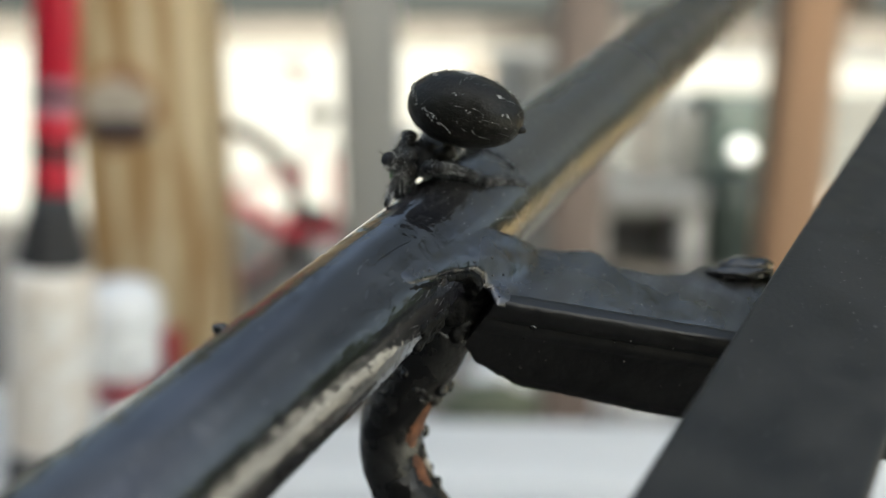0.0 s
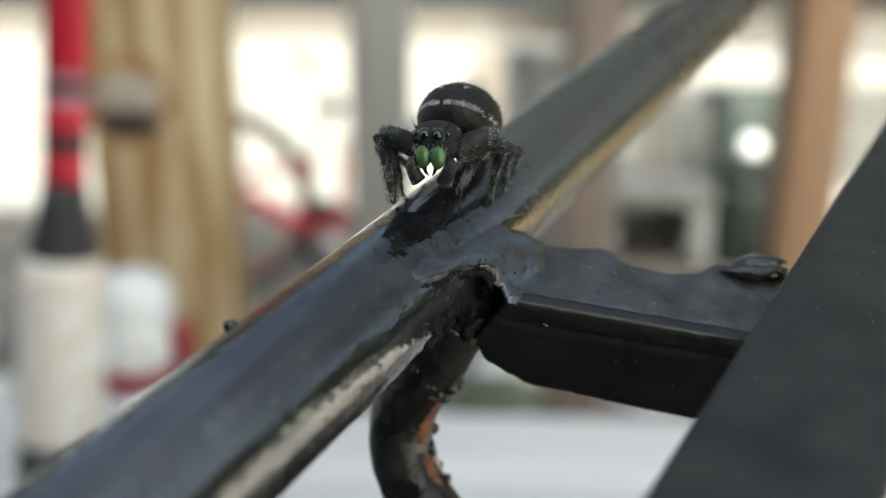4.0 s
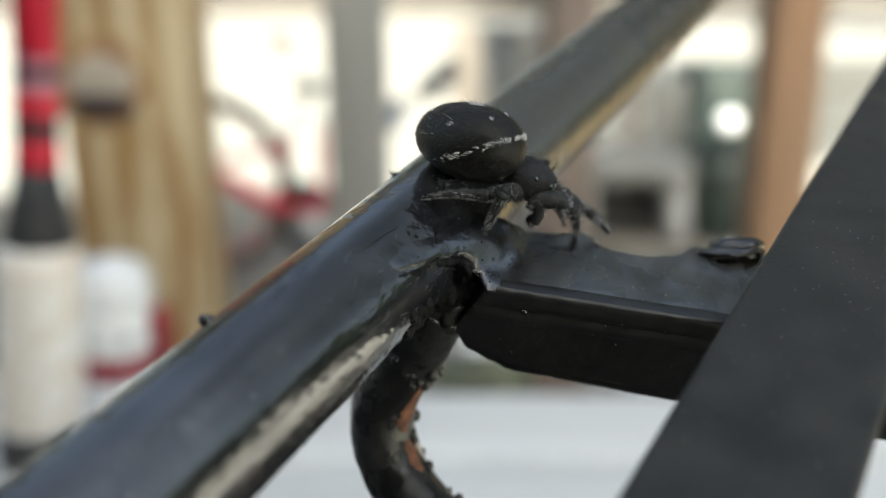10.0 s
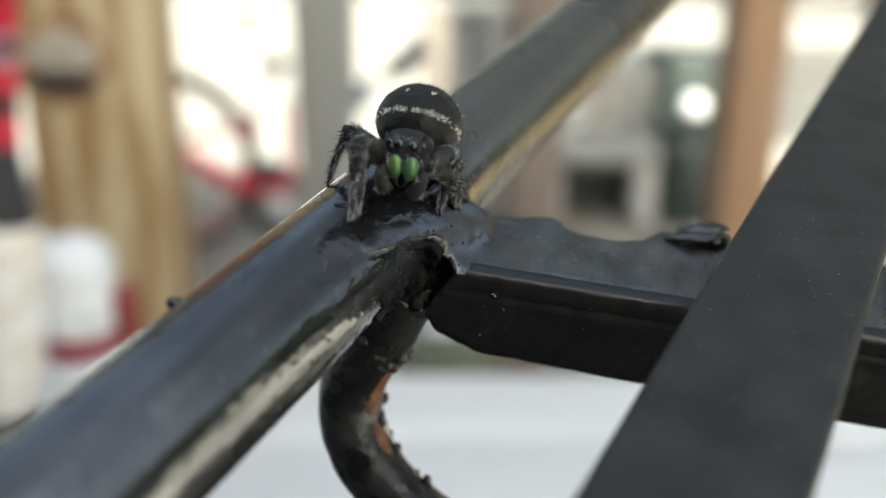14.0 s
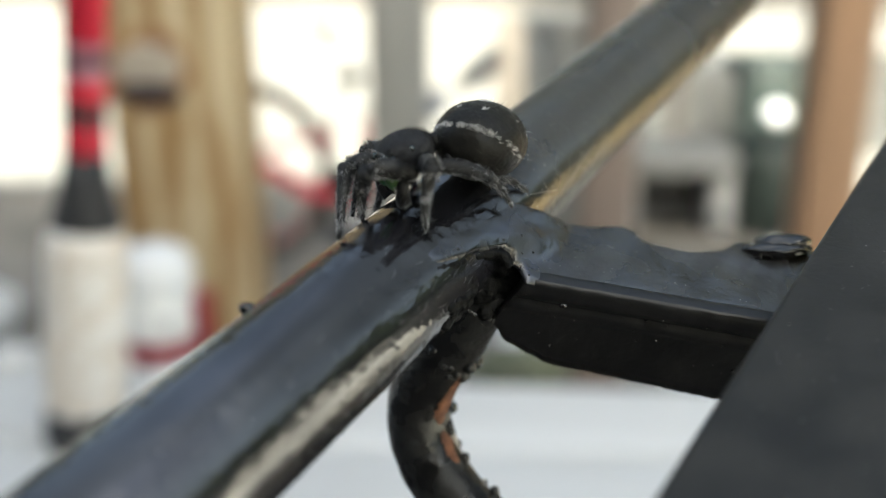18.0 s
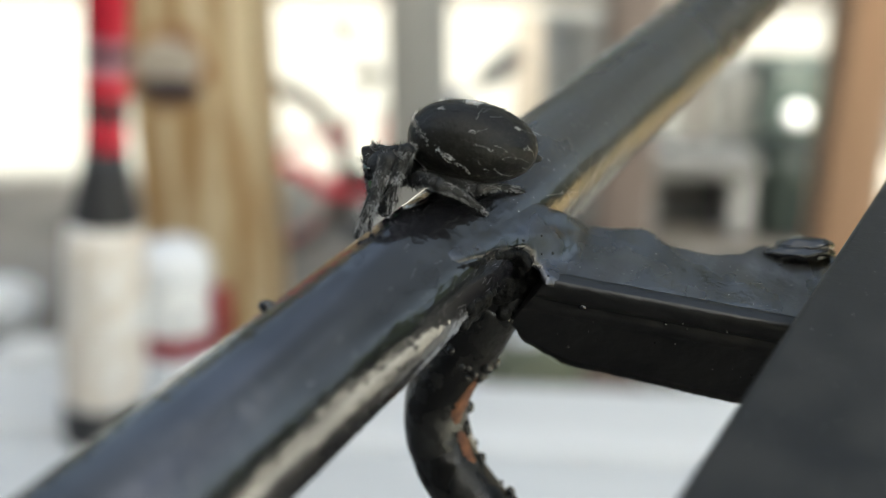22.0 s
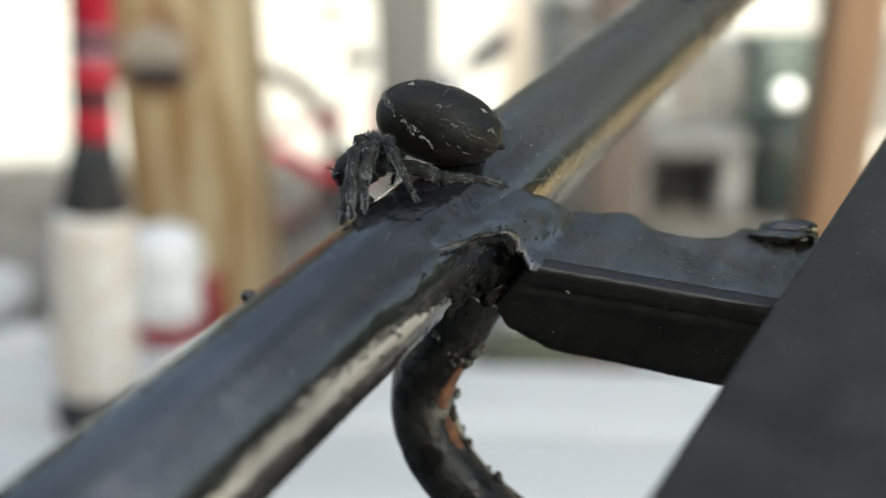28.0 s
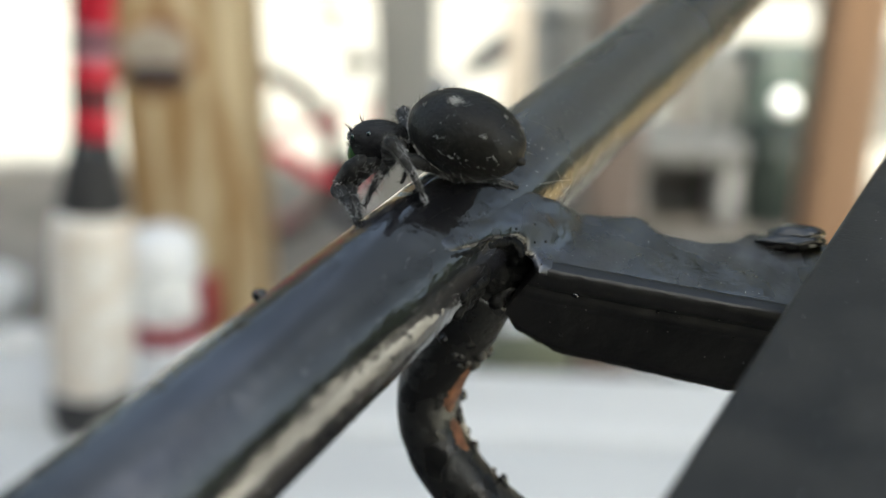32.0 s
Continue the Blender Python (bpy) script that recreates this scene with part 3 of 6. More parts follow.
def bracket_lip():
    """The folded front of the bracket: a rolled edge, a groove, and a flat that leans back."""
    bm = bmesh.new()
    outer, inner = [], []
    out_n = LIP_D.cross(BRK_X).normalized()
    if out_n.z < 0:
        out_n = -out_n
    prof = [(-0.12, -0.9), (-0.17, -0.55), (-0.13, -0.3), (-0.01, -0.1), (0.18, 0.05), (0.45, 0.14), (0.9, 0.17), (1.4, 0.14), (1.55, -0.06), (1.75, -0.08), (1.95, 0.1), (2.6, 0.12), (2.85, -0.03), (3.1, -0.02), (3.6, 0.0)]
    ns = 130
    for i in range(ns + 1):
        s = -1.75 + 0.212 * i if i <= 110 else 21.57 + 1.6 * (i - 110)
        first = min(1.0, max(0.0, -s / 1.75)) * 4.3
        hmax = lip_height(s)
        ro, ri = [], []
        pts = [(a * min(1, hmax / 4.2), b) for a, b in prof] + [(3.6 + (hmax - 3.6) * k / 5 if hmax > 4.2 else 3.6 * hmax / 4.2 + 0.05 * k, 0.02 * math.sin(k)) for k in range(1, 6)]
        for a, b in pts:
            a = max(a, first + 0.01 * a)
            p = BRK_O + BRK_X * s + LIP_D * a + out_n * (b + 0.05 * noise.noise((s * 0.8, a * 0.8, 7.0)))
            ro.append(bm.verts.new(p * MM))
            ri.append(bm.verts.new((p - out_n * 0.9 + LIP_D * 0.55 * max(0, 1 - a / 1.6)) * MM))
        outer.append(ro)
        inner.append(ri)
    m = len(outer[0])
    for i in range(ns):
        for j in range(m - 1):
            bm.faces.new((outer[i][j], outer[i][j + 1], outer[i + 1][j + 1], outer[i + 1][j]))
            bm.faces.new((inner[i][j], inner[i + 1][j], inner[i + 1][j + 1], inner[i][j + 1]))
        for j in (0, m - 1):
            bm.faces.new((outer[i][j], outer[i + 1][j], inner[i + 1][j], inner[i][j]))
    for i in (0, ns):
        for j in range(m - 1):
            bm.faces.new((outer[i][j], inner[i][j], inner[i][j + 1], outer[i][j + 1]))
    bmesh.ops.recalc_face_normals(bm, faces=bm.faces)
    return smooth(bm)




def brk(s, t, h):
    return BRK_O + BRK_X * s + BRK_Y * t + BRK_N * h


def lumps(spec, voxel=0.16, smooth_it=6):
    """Weld metal: overlapping drops fused into one skin."""
    pieces = [ball(r * MM, p * MM, sc, 3, 0.10, 2.1) for p, r, sc in spec]
    bm = join(*pieces)
    return bm, voxel, smooth_it


def weld(name, spec, parent, label, material=PAINT, voxel=0.18, it=8):
    bm, voxel, it = lumps(spec, voxel, it)
    ob = part(name, bm, material, parent, label)
    re = ob.modifiers.new("fuse", "REMESH")
    re.mode, re.voxel_size, re.use_smooth_shade = "VOXEL", voxel * MM, True
    sm = ob.modifiers.new("soften", "SMOOTH")
    sm.factor, sm.iterations = 0.5, it
    return ob




CREST = Vector((0.61, 0.33, 0.72))
CREST = (CREST - ROD_D * CREST.dot(ROD_D)).normalized()
FLANK = ROD_D.cross(CREST)
FLANK = FLANK if FLANK.dot(BRK_X) > 0 else -FLANK
ARCH = ((0.2, 0.0), (0.3, 0.12), (0.38, 0.28), (0.47, 0.38), (0.55, 0.36), (0.66, 0.22), (0.82, 0.0))


def web_point(w, k):
    """On the weld's skin: w from the rod's crest to the plate, k from its front to its rear; with the outward direction."""
    b = brk(1.5 + 1.5 * k, 0.05 + 7.3 * k, 0.06 - 0.2 * step(w, 0.7, 1.0))
    rel = b - rod_at(0)
    away = math.hypot(rel.dot(CREST), rel.dot(FLANK))
    touch = math.atan2(rel.dot(FLANK), rel.dot(CREST)) - math.acos(ROD_R / away)
    ang = -0.3 + (touch + 0.3) * step(k, 0.2, 0.6)
    a = rod_at(-9.6 + 10.1 * k) + (CREST * math.cos(ang) + FLANK * math.sin(ang)) * (ROD_R - 0.03)
    d = (b - a).length
    h00, h10 = 2 * w ** 3 - 3 * w * w + 1, w ** 3 - 2 * w * w + w
    h01, h11 = -2 * w ** 3 + 3 * w * w, w ** 3 - w * w
    p = a * h00 + (FLANK * math.cos(ang) - CREST * math.sin(ang)) * d * 0.6 * h10 + b * h01 + BRK_X * d * 0.6 * h11
    p = p.lerp(a.lerp(b, w) + CREST * (0.12 * math.sin(math.pi * w)), step(k, 0.25, 0.65))
    axis = ROD_A + ROD_D * (p - ROD_A).dot(ROD_D)
    radial = (p - axis).normalized()
    p = axis + radial * max((p - axis).length, ROD_R - 0.03 + 0.2 * step(w, 0.0, 0.35))
    nrm = (radial * (1 - w) + BRK_N * w).normalized()
    p += nrm * (0.10 * noise.noise((w * 5, k * 6, 2.0)) + 0.05 * noise.noise((w * 14, k * 18, 5.0))) * math.sin(math.pi * min(1, w + 0.02))
    return p, nrm


def weld_web():
    """Weld metal drawn smoothly from the rod's side down to the bracket's plate, with an arched hollow at its front."""
    bm = bmesh.new()
    nk, nw = 44, 44
    top, low = [], []
    for j in range(nw + 1):
        w = j / nw
        k0 = run(w, ARCH)
        rt, rl = [], []
        for i in range(nk + 1):
            p, nrm = web_point(w, k0 + (1 - k0) * i / nk)
            edge = 0.35 * (1 - step(i / nk, 0.0, 0.08)) + 0.1 * step(i / nk, 0.95, 1.0)
            rt.append(bm.verts.new((p - nrm * edge) * MM))
            rl.append(bm.verts.new((p - nrm * (1.25 - 0.55 * step(w, 0.45, 0.7) - edge)) * MM))
        top.append(rt)
        low.append(rl)
    for j in range(nw):
        for i in range(nk):
            bm.faces.new((top[j][i], top[j + 1][i], top[j + 1][i + 1], top[j][i + 1]))
            bm.faces.new((low[j][i], low[j][i + 1], low[j + 1][i + 1], low[j + 1][i]))
        for i in (0, nk):
            bm.faces.new((top[j][i], low[j][i], low[j + 1][i], top[j + 1][i]))
    for j in (0, nw):
        for i in range(nk):
            bm.faces.new((top[j][i], top[j][i + 1], low[j][i + 1], low[j][i]))
    bmesh.ops.recalc_face_normals(bm, faces=bm.faces)
    return smooth(bm)


bracket = part("bracket", join(bracket_plate(), weld_web()), PAINT_PLATE, frame_thing, "black painted steel bracket, welded smoothly to the rod")
fuse = bracket.modifiers.new("fuse", "REMESH")
fuse.mode, fuse.voxel_size, fuse.use_smooth_shade = "VOXEL", 0.13 * MM, True
soft = bracket.modifiers.new("soften", "SMOOTH")
soft.factor, soft.iterations = 0.5, 7
part("lip", bracket_lip(), PAINT_LIP, bracket, "folded black lip with a groove")
# crusted drops that fill the corner behind the arch
under = [(Vector(c), r, (1, 1, 1)) for c, r in (((3.4, -1.9, 0.0), 1.0), ((4.2, -1.5, -1.0), 1.0), ((4.4, -3.0, -1.1), 1.2), ((3.7, -3.4, -0.8), 1.1),
                                              ((5.4, -3.3, -1.6), 1.1), ((4.9, -4.3, -2.0), 1.1), ((4.6, -0.6, -2.2), 1.4), ((5.8, -1.0, -2.8), 1.4), ((6.0, -2.3, -2.7), 1.3))]
rnd_w = random.Random(17)
for i in range(8):
    for j in range(8):
        x = 2.25 + 0.54 * i
        y = -0.15 - 0.56 * j - 0.10 * abs(i - 4) - (0.25 if i > 5 else 0)
        left = 2.2 + max(0, -2.2 - y) * 0.75
        if x < left or y < -4.25:
            continue
        under.append((Vector((x + rnd_w.uniform(-0.15, 0.15), y + rnd_w.uniform(-0.15, 0.15), 2.75 - 0.27 * i - 0.3 * max(0, j - 1) + rnd_w.uniform(-0.2, 0.2))), rnd_w.uniform(0.42, 0.72), (1, 1, 1)))
# crust along the arch's rim and up the rod's flank beside it
for i in range(26):
    w = 0.2 + 0.42 * i / 25
    p, nrm = web_point(w, run(w, ARCH))
    q, _ = web_point(w, run(w, ARCH) + 0.1)
    fwd = (p - q).normalized()
    for drop in (0.5, 0.95, 1.4):
        under.append((p - nrm * drop + fwd * (0.16 + rnd_w.uniform(-0.1, 0.15)), rnd_w.uniform(0.3, 0.42), (1, 1, 1)))
for i in range(46):
    al = rnd_w.uniform(-8.6, -5.4)
    an = radians(rnd_w.uniform(44, 80))
    c = rod_at(al) + (CREST * math.cos(an) + FLANK * math.sin(an)) * (ROD_R - 0.1)
    under.append((c, rnd_w.uniform(0.2, 0.42), (1, 1, 1)))
weld("weld_underside", under, frame_thing, "rough black weld in the corner", PAINT_ROUGH, voxel=0.13, it=2)
# small spatter on the paint
random.seed(11)
for p, r in ((Vector((-9.56, -3.09, 10.8)), 0.34), (BRK_O + BRK_X * 2.6 + LIP_D * 1.6 + Vector((0, 0, 0.2)), 0.2)):
    axis = ROD_A + ROD_D * (p - ROD_A).dot(ROD_D)
    if p.x < 0:
        p = axis + (p - axis).normalized() * (ROD_R + 0.05)
    part("paint_drip", ball(r * MM, p * MM, (1.3, 1, 1), 2, 0.2, 3), PAINT, frame_thing)
# bolt head at the rear edge
bolt = part("bolt", ball(1.55 * MM, brk(17.4, 8.9, 0.35) * MM, (1.25, 0.5, 0.9), 4, 0.12, 2.0), PAINT, frame_thing, "paint-clogged bolt head")
part("washer", ball(1.9 * MM, brk(16.9, 8.5, -0.1) * MM, (1.3, 0.36, 0.9), 4, 0.14, 2.2), PAINT, bolt)

# hook rod below the joint
hook_pts = spline([mm(3.5, -3.2, -1.5), mm(2.2, -5.6, -3.0), mm(0.2, -8.8, -5.0), mm(-0.6, -11.4, -6.2), mm(-0.3, -14.4, -6.6), mm(1.3, -17.4, -6.2), mm(4.5, -20.6, -5.6),
                   mm(10.0, -24.5, -5.0), mm(17.0, -28.0, -5.0), mm(26.0, -29.5, -5.0)], 90)
hook = part("hook_rod", tube(hook_pts, 2.35 * MM, 36, 0.09 * MM, 700), PAINT_DUSTY, frame_thing, "bent black rod with flaking paint and rust")
sleeve = part("sleeve", tube(spline([mm(4.2, -2.0, -0.8), mm(2.45, -5.0, -2.7), mm(1.15, -7.1, -4.0)], 30), lambda u: (2.2 + 0.1 * math.sin(u * 9)) * MM, 36, 0.12 * MM, 500), PAINT_DUSTY, hook)

# the sleeve ends in a torn ring of old paint
rnd_c = random.Random(12)
ring = []
for k in range(34):
    q = 2 * math.pi * k / 34
    i = 14 + rnd_c.randint(-1, 2)
    d = (hook_pts[i + 1] - hook_pts[i]).normalized()
    u = d.orthogonal().normalized()
    ring.append(ball(rnd_c.uniform(0.22, 0.5) * MM, hook_pts[i] + (u * math.cos(q) + d.cross(u) * math.sin(q)) * rnd_c.uniform(2.1, 2.4) * MM, (1, 1, 1), 2, 0.35, 2.5))
tagged(part("collar", join(*ring), PAINT_DUSTY, hook, "torn dusty end of the sleeve"), "", "", "", "stuff")


def patch(centre_i0, centre_i1, a0, a1, lift, name, material, jag, seedv):
    """A flake on the hook rod's skin between two angles."""
    bm = bmesh.new()
    rows = []
    n = 26
    for i in range(n + 1):
        u = centre_i0 + (centre_i1 - centre_i0) * i / n
        k = min(int(u), len(hook_pts) - 2)
        p = hook_pts[k].lerp(hook_pts[k + 1], u - k)
        d = (hook_pts[k + 1] - hook_pts[k]).normalized()
        right = Vector((1, 0, 0))
        right = (right - d * right.dot(d)).normalized()
        front = right.cross(d)
        if front.z < 0:
            front = -front
        row = []
        env = max(0.05, math.sin(math.pi * i / n)) ** 0.5
        for j in range(9):
            half = (a1 - a0) / 2 * env
            mid = (a0 + a1) / 2 + half * jag * noise.noise((u * 0.7, seedv, 0.2))
            edge = jag * 0.5 * noise.noise((u * 1.7, j * 0.2, seedv))
            a = radians(mid + half * (1 + edge) * (j / 4 - 1))
            w = right * math.cos(a) + front * math.sin(a)
            rise = lift * (1 - abs(j / 4 - 1) ** 3) * env - 0.1 * (1 - env) - (0.12 if j in (0, 8) or i in (0, n) else 0.0)
            row.append(bm.verts.new(p + w * (2.38 + rise + 0.04 * noise.noise((u * 2, j, seedv))) * MM))
        rows.append(row)
    for a, b in zip(rows, rows[1:]):
        for j in range(8):
            bm.faces.new((a[j], a[j + 1], b[j + 1], b[j]))
    bmesh.ops.recalc_face_normals(bm, faces=bm.faces)
    return part(name, smooth(bm), material, hook)


patch(15, 33, 30, 66, 0.10, "rust_patch", RUST, 0.4, 1.0)
patch(35, 47, 28, 58, 0.09, "rust_patch", RUST, 0.5, 2.0)
patch(36, 44, 2, 22, 0.12, "bare_patch", BARE, 0.8, 8.0)
random.seed(5)
for k in range(16):
    u = random.uniform(30, 58)
    i = int(u)
    d = (hook_pts[i + 1] - hook_pts[i]).normalized()
    right = (Vector((1, 0, 0)) - d * d.x).normalized()
    front = right.cross(d)
    front = front if front.z > 0 else -front
    a = radians(random.uniform(-25, 30))
    p = hook_pts[i] + (right * math.cos(a) + front * math.sin(a)) * 2.4 * MM
    part("paint_flake", ball(random.uniform(0.12, 0.36) * MM, p, (1, 1.3, 0.7), 2, 0.35, 2.5), PAINT, hook)


def rod_skin(al, ang, lift=0.0):
    """A spot on the rod's skin; ang: degrees round the axis from the crest that faces the open side."""
    crest = Vector((0.61, 0.33, 0.72))
    crest = (crest - ROD_D * crest.dot(ROD_D)).normalized()
    side = ROD_D.cross(crest)
    side = side if side.dot(BRK_X) > 0 else -side
    n = crest * math.cos(radians(ang)) + side * math.sin(radians(ang))
    return rod_at(al) + n * (ROD_R + lift), n


def flakes(name, spots, size, material, parent, label, seedv):
    """Loose specks: small tilted three-sided chips."""
    rnd = random.Random(seedv)
    verts, faces = [], []
    for p, n in spots:
        u = n.orthogonal().normalized()
        v = n.cross(u)
        r = size * rnd.uniform(0.4, 1.5)
        a = rnd.uniform(0, 6.28)
        b = len(verts)
        for k in range(4):
            q = a + k * math.pi / 2
            verts.append((p + (u * math.cos(q) * rnd.uniform(0.5, 1.4) + v * math.sin(q)) * r + n * 0.01) * MM)
        verts.append((p + n * r * 0.7) * MM)
        faces += [(b + k, b + (k + 1) % 4, b + 4) for k in range(4)]
    me = bpy.data.meshes.new(name)
    me.from_pydata([tuple(x) for x in verts], [], faces)
    me.materials.append(material)
    ob = new(name, me)
    ob.parent = parent
    return tagged(ob, label, "", "", "stuff")


rnd = random.Random(21)
spots = [rod_skin(rnd.uniform(-30, 45), rnd.uniform(-75, 75)) for _ in range(130)]
spots += [rod_skin(rnd.uniform(-3, 16), rnd.uniform(-40, 70)) for _ in range(120)]
spots += [(brk(rnd.uniform(0.5, 30), rnd.uniform(0.3, 6.5), 0.06), BRK_N) for _ in range(70)]
spots += [(BRK_O + BRK_X * rnd.uniform(0, 30) + LIP_D * rnd.uniform(0.5, 6.5) + Vector((0, -0.1, 0.22)), Vector((0, -0.3, 0.95))) for _ in range(14)]
flakes("dust", spots, 0.04, DUST, frame_thing, "pale specks of dust on the paint", 2)
flakes("dust", [(BAR_0 + BAR_D * rnd.uniform(-8, 45) + BAR_W * rnd.uniform(0.5, 8.3), BAR_N) for _ in range(260)], 0.034, DUST, frame_thing, "pale specks of dust on the bar", 3)


def nibs(spots, seedv):
    """Small hardened drops in the paint."""
    rnd_n = random.Random(seedv)
    return join(*[ball(rnd_n.uniform(0.04, 0.11) * MM, q * MM, (1, 1, 1), 2, 0.2, 3) for q in spots])


drops = [BRK_O + BRK_X * rnd.uniform(-0.5, 22) + LIP_D * rnd.uniform(0.1, 6.0) + Vector((0, 0, 0.1)) for _ in range(14)]
drops += [web_point(w_, run(w_, ARCH) + rnd.uniform(0.0, 0.3))[0] for w_ in (rnd.uniform(0.1, 0.8) for _ in range(10))]
drops += [rod_skin(rnd.uniform(-26, -6), rnd.uniform(-20, 100))[0] for _ in range(30)]
tagged(part("paint_nibs", nibs(drops, 6), PAINT, frame_thing, "small hardened drops in the black paint"), "", "", "", "stuff")


def strand(pts, r):
    return tube([q * MM for q in pts], r * MM, 5)


# silk laid over the rod beyond the joint
silk = []
for k in range(46):
    a0_, a1_ = rnd.uniform(10, 60), rnd.uniform(40, 88)
    s0, s1 = rnd.uniform(2, 16), rnd.uniform(1, 12)
    lift = rnd.uniform(0.02, 0.16)
    silk.append(strand([rod_skin(s0 + (s1 - s0) * q / 6, a0_ + (a1_ - a0_) * q / 6, 0.03 + lift * math.sin(math.pi * q / 6))[0] for q in range(7)], rnd.uniform(0.006, 0.013)))
web = part("silk", join(*silk), SILK, frame_thing, "thin tangled white silk threads")
tagged(web, "", "", "", "stuff")
flakes("silk_fluff", [(q[0] + q[1] * rnd.uniform(0, 0.3), q[1]) for q in (rod_skin(rnd.uniform(2, 12), rnd.uniform(45, 85)) for _ in range(140))], 0.07, SILK, frame_thing, "grey fluff caught in silk", 5)
# pale scuffs where the paint was rubbed along the rod
scuffs = []
for k in range(90):
    al, ang = rnd.uniform(-27, -5), rnd.gauss(24, 20)
    d_al, d_ang = rnd.uniform(0.15, 0.8), rnd.uniform(-5, 5)
    scuffs.append(strand([rod_skin(al + d_al * q / 3, ang + d_ang * q / 3, -0.004)[0] for q in range(4)], rnd.uniform(0.008, 0.016)))
tagged(part("scuff", join(*scuffs), SCUFF, frame_thing, "fine pale scuffs in the black paint"), "", "", "", "stuff")
# hairline scratches and a crack in the paint by the joint
for al, ang, d_al, d_ang in ((-12.5, -6, 2.2, 14), (-11.0, 8, 0.9, -10), (-9.0, -30, 3.0, 5), (-15, 22, 6, 2), (-22, 30, 8, 3)):
    part("scratch", strand([rod_skin(al + d_al * q / 5, ang + d_ang * q / 5 + rnd.uniform(-1, 1), 0.0)[0] for q in range(6)], 0.022), PAINT_ROUGH, frame_thing)

# ---- the setting ----
def slab(name, sx, sy, sz, at, material, label, category, bev=0.0, kind="structure"):
    ob = mesh_ob(name, box(sx, sy, sz, bev), material, None, "", Matrix.Translation(at))
    return tagged(ob, label, category, "", kind)


def grid(name, x0, x1, y0, y1, nx, ny, z, amp, freq, material):
    bm = bmesh.new()
    vs = [[bm.verts.new((x0 + (x1 - x0) * i / nx, y0 + (y1 - y0) * j / ny, z + amp * noise.noise((i * freq, j * freq, 0.3)))) for i in range(nx + 1)] for j in range(ny + 1)]
    for j in range(ny):
        for i in range(nx):
            bm.faces.new((vs[j][i], vs[j][i + 1], vs[j + 1][i + 1], vs[j + 1][i]))
    return mesh_ob(name, smooth(bm), material)


GROUND_Z = -0.25
tagged(grid("ground", -400, 400, -300, 500, 40, 40, GROUND_Z - 0.012, 0.0, 1, SOIL), "grey-brown bare earth and gravel yard", "ground", "", "structure")
slab("driveway", 30, 14, 0.02, (0, 1.92 + 7, GROUND_Z - 0.006), CONCRETE, "pale sunlit concrete driveway", "driveway")
# unseen bright slab, added so the rod mirrors a cream band
slab("reflected_path", 4.3, 7.65, 0.02, (2.78, 0.6 - 3.825, GROUND_Z - 0.006), REFLECTCONC, "unseen pale concrete added for the cream reflection on the rod", "path")
# tan ground, added so the upper rod mirrors a golden band
bm = bmesh.new()
bm.faces.new([bm.verts.new(c) for c in ((1.75, 2.0, 0), (40, 2.0, 0), (40, 15.5, 0), (11.0, 15.5, 0))])
bm.faces.new([bm.verts.new(c) for c in ((0.72, 0.61, 0), (4.9, 0.61, 0), (4.9, 1.99, 0), (1.25, 1.99, 0))])
tagged(mesh_ob("verge", bm, TANGROUND, None, "", Matrix.Translation((0, 0, GROUND_Z + 0.01))), "tan ground added for the golden reflection on the rod", "verge", "", "structure")
# deck of long pale boards; unseen inner ones darkened to darken the rod's reflection
deck = thing("floor", pose(0, 0.005, 0, 0, 0, -5), "pale grey plank deck, its unseen inner boards darkened for the rod's reflection", "deck", "", "structure")
yy = 0.40
k = 0
while yy > -1.6:
    board_w = 0.069 if k < 2 else 0.138
    board_l = 2.65 if k < 2 else 2.32
    part("plank", box(board_l, board_w - 0.004, 0.028, 0.003, (0, 0, -0.014)), DECK if k < 2 else DARKDECK, deck, "", Matrix.Translation((-2.2 + board_l / 2, yy - board_w / 2, 0)))
    yy -= board_w
    k += 1
part("rim_board", box(2.65, 0.036, 0.19, 0.003), DECK, deck, "", Matrix.Translation((-0.875, 0.378, -0.126)))
part("joist", box(2.3, 1.7, 0.1, 0.0), DULLWOOD, deck, "", Matrix.Translation((-1.04, -0.5, -0.09)))
# unseen house added behind the deck, sized to shade everything up to SHADE_Y
HOUSE_Y = -1.7
SHADE_Y = 2.0
house_h = (SHADE_Y - HOUSE_Y) / math.cos(SUN_AZ) * math.tan(SUN_ELEV)
house = thing("house", Matrix.Translation((0, HOUSE_Y, GROUND_Z)), "unseen brown house wall with lap siding, added for its shade", "house", "", "structure")
part("wall", box(12.9, 0.2, house_h, 0, (-5.83, -0.1, house_h / 2)), SIDING, house)
for k in range(int(house_h / 0.12)):
    part("siding_board", box(12.9, 0.02, 0.118, 0.004, (-5.83, 0.008, 0.06)), SIDING, house, "", pose(0, 0, 0.12 * k, 4))
part("roof", box(12.9, 4, 0.12, 0.0, (-5.83, -2.0, house_h - 0.06)), DULLWOOD, house)

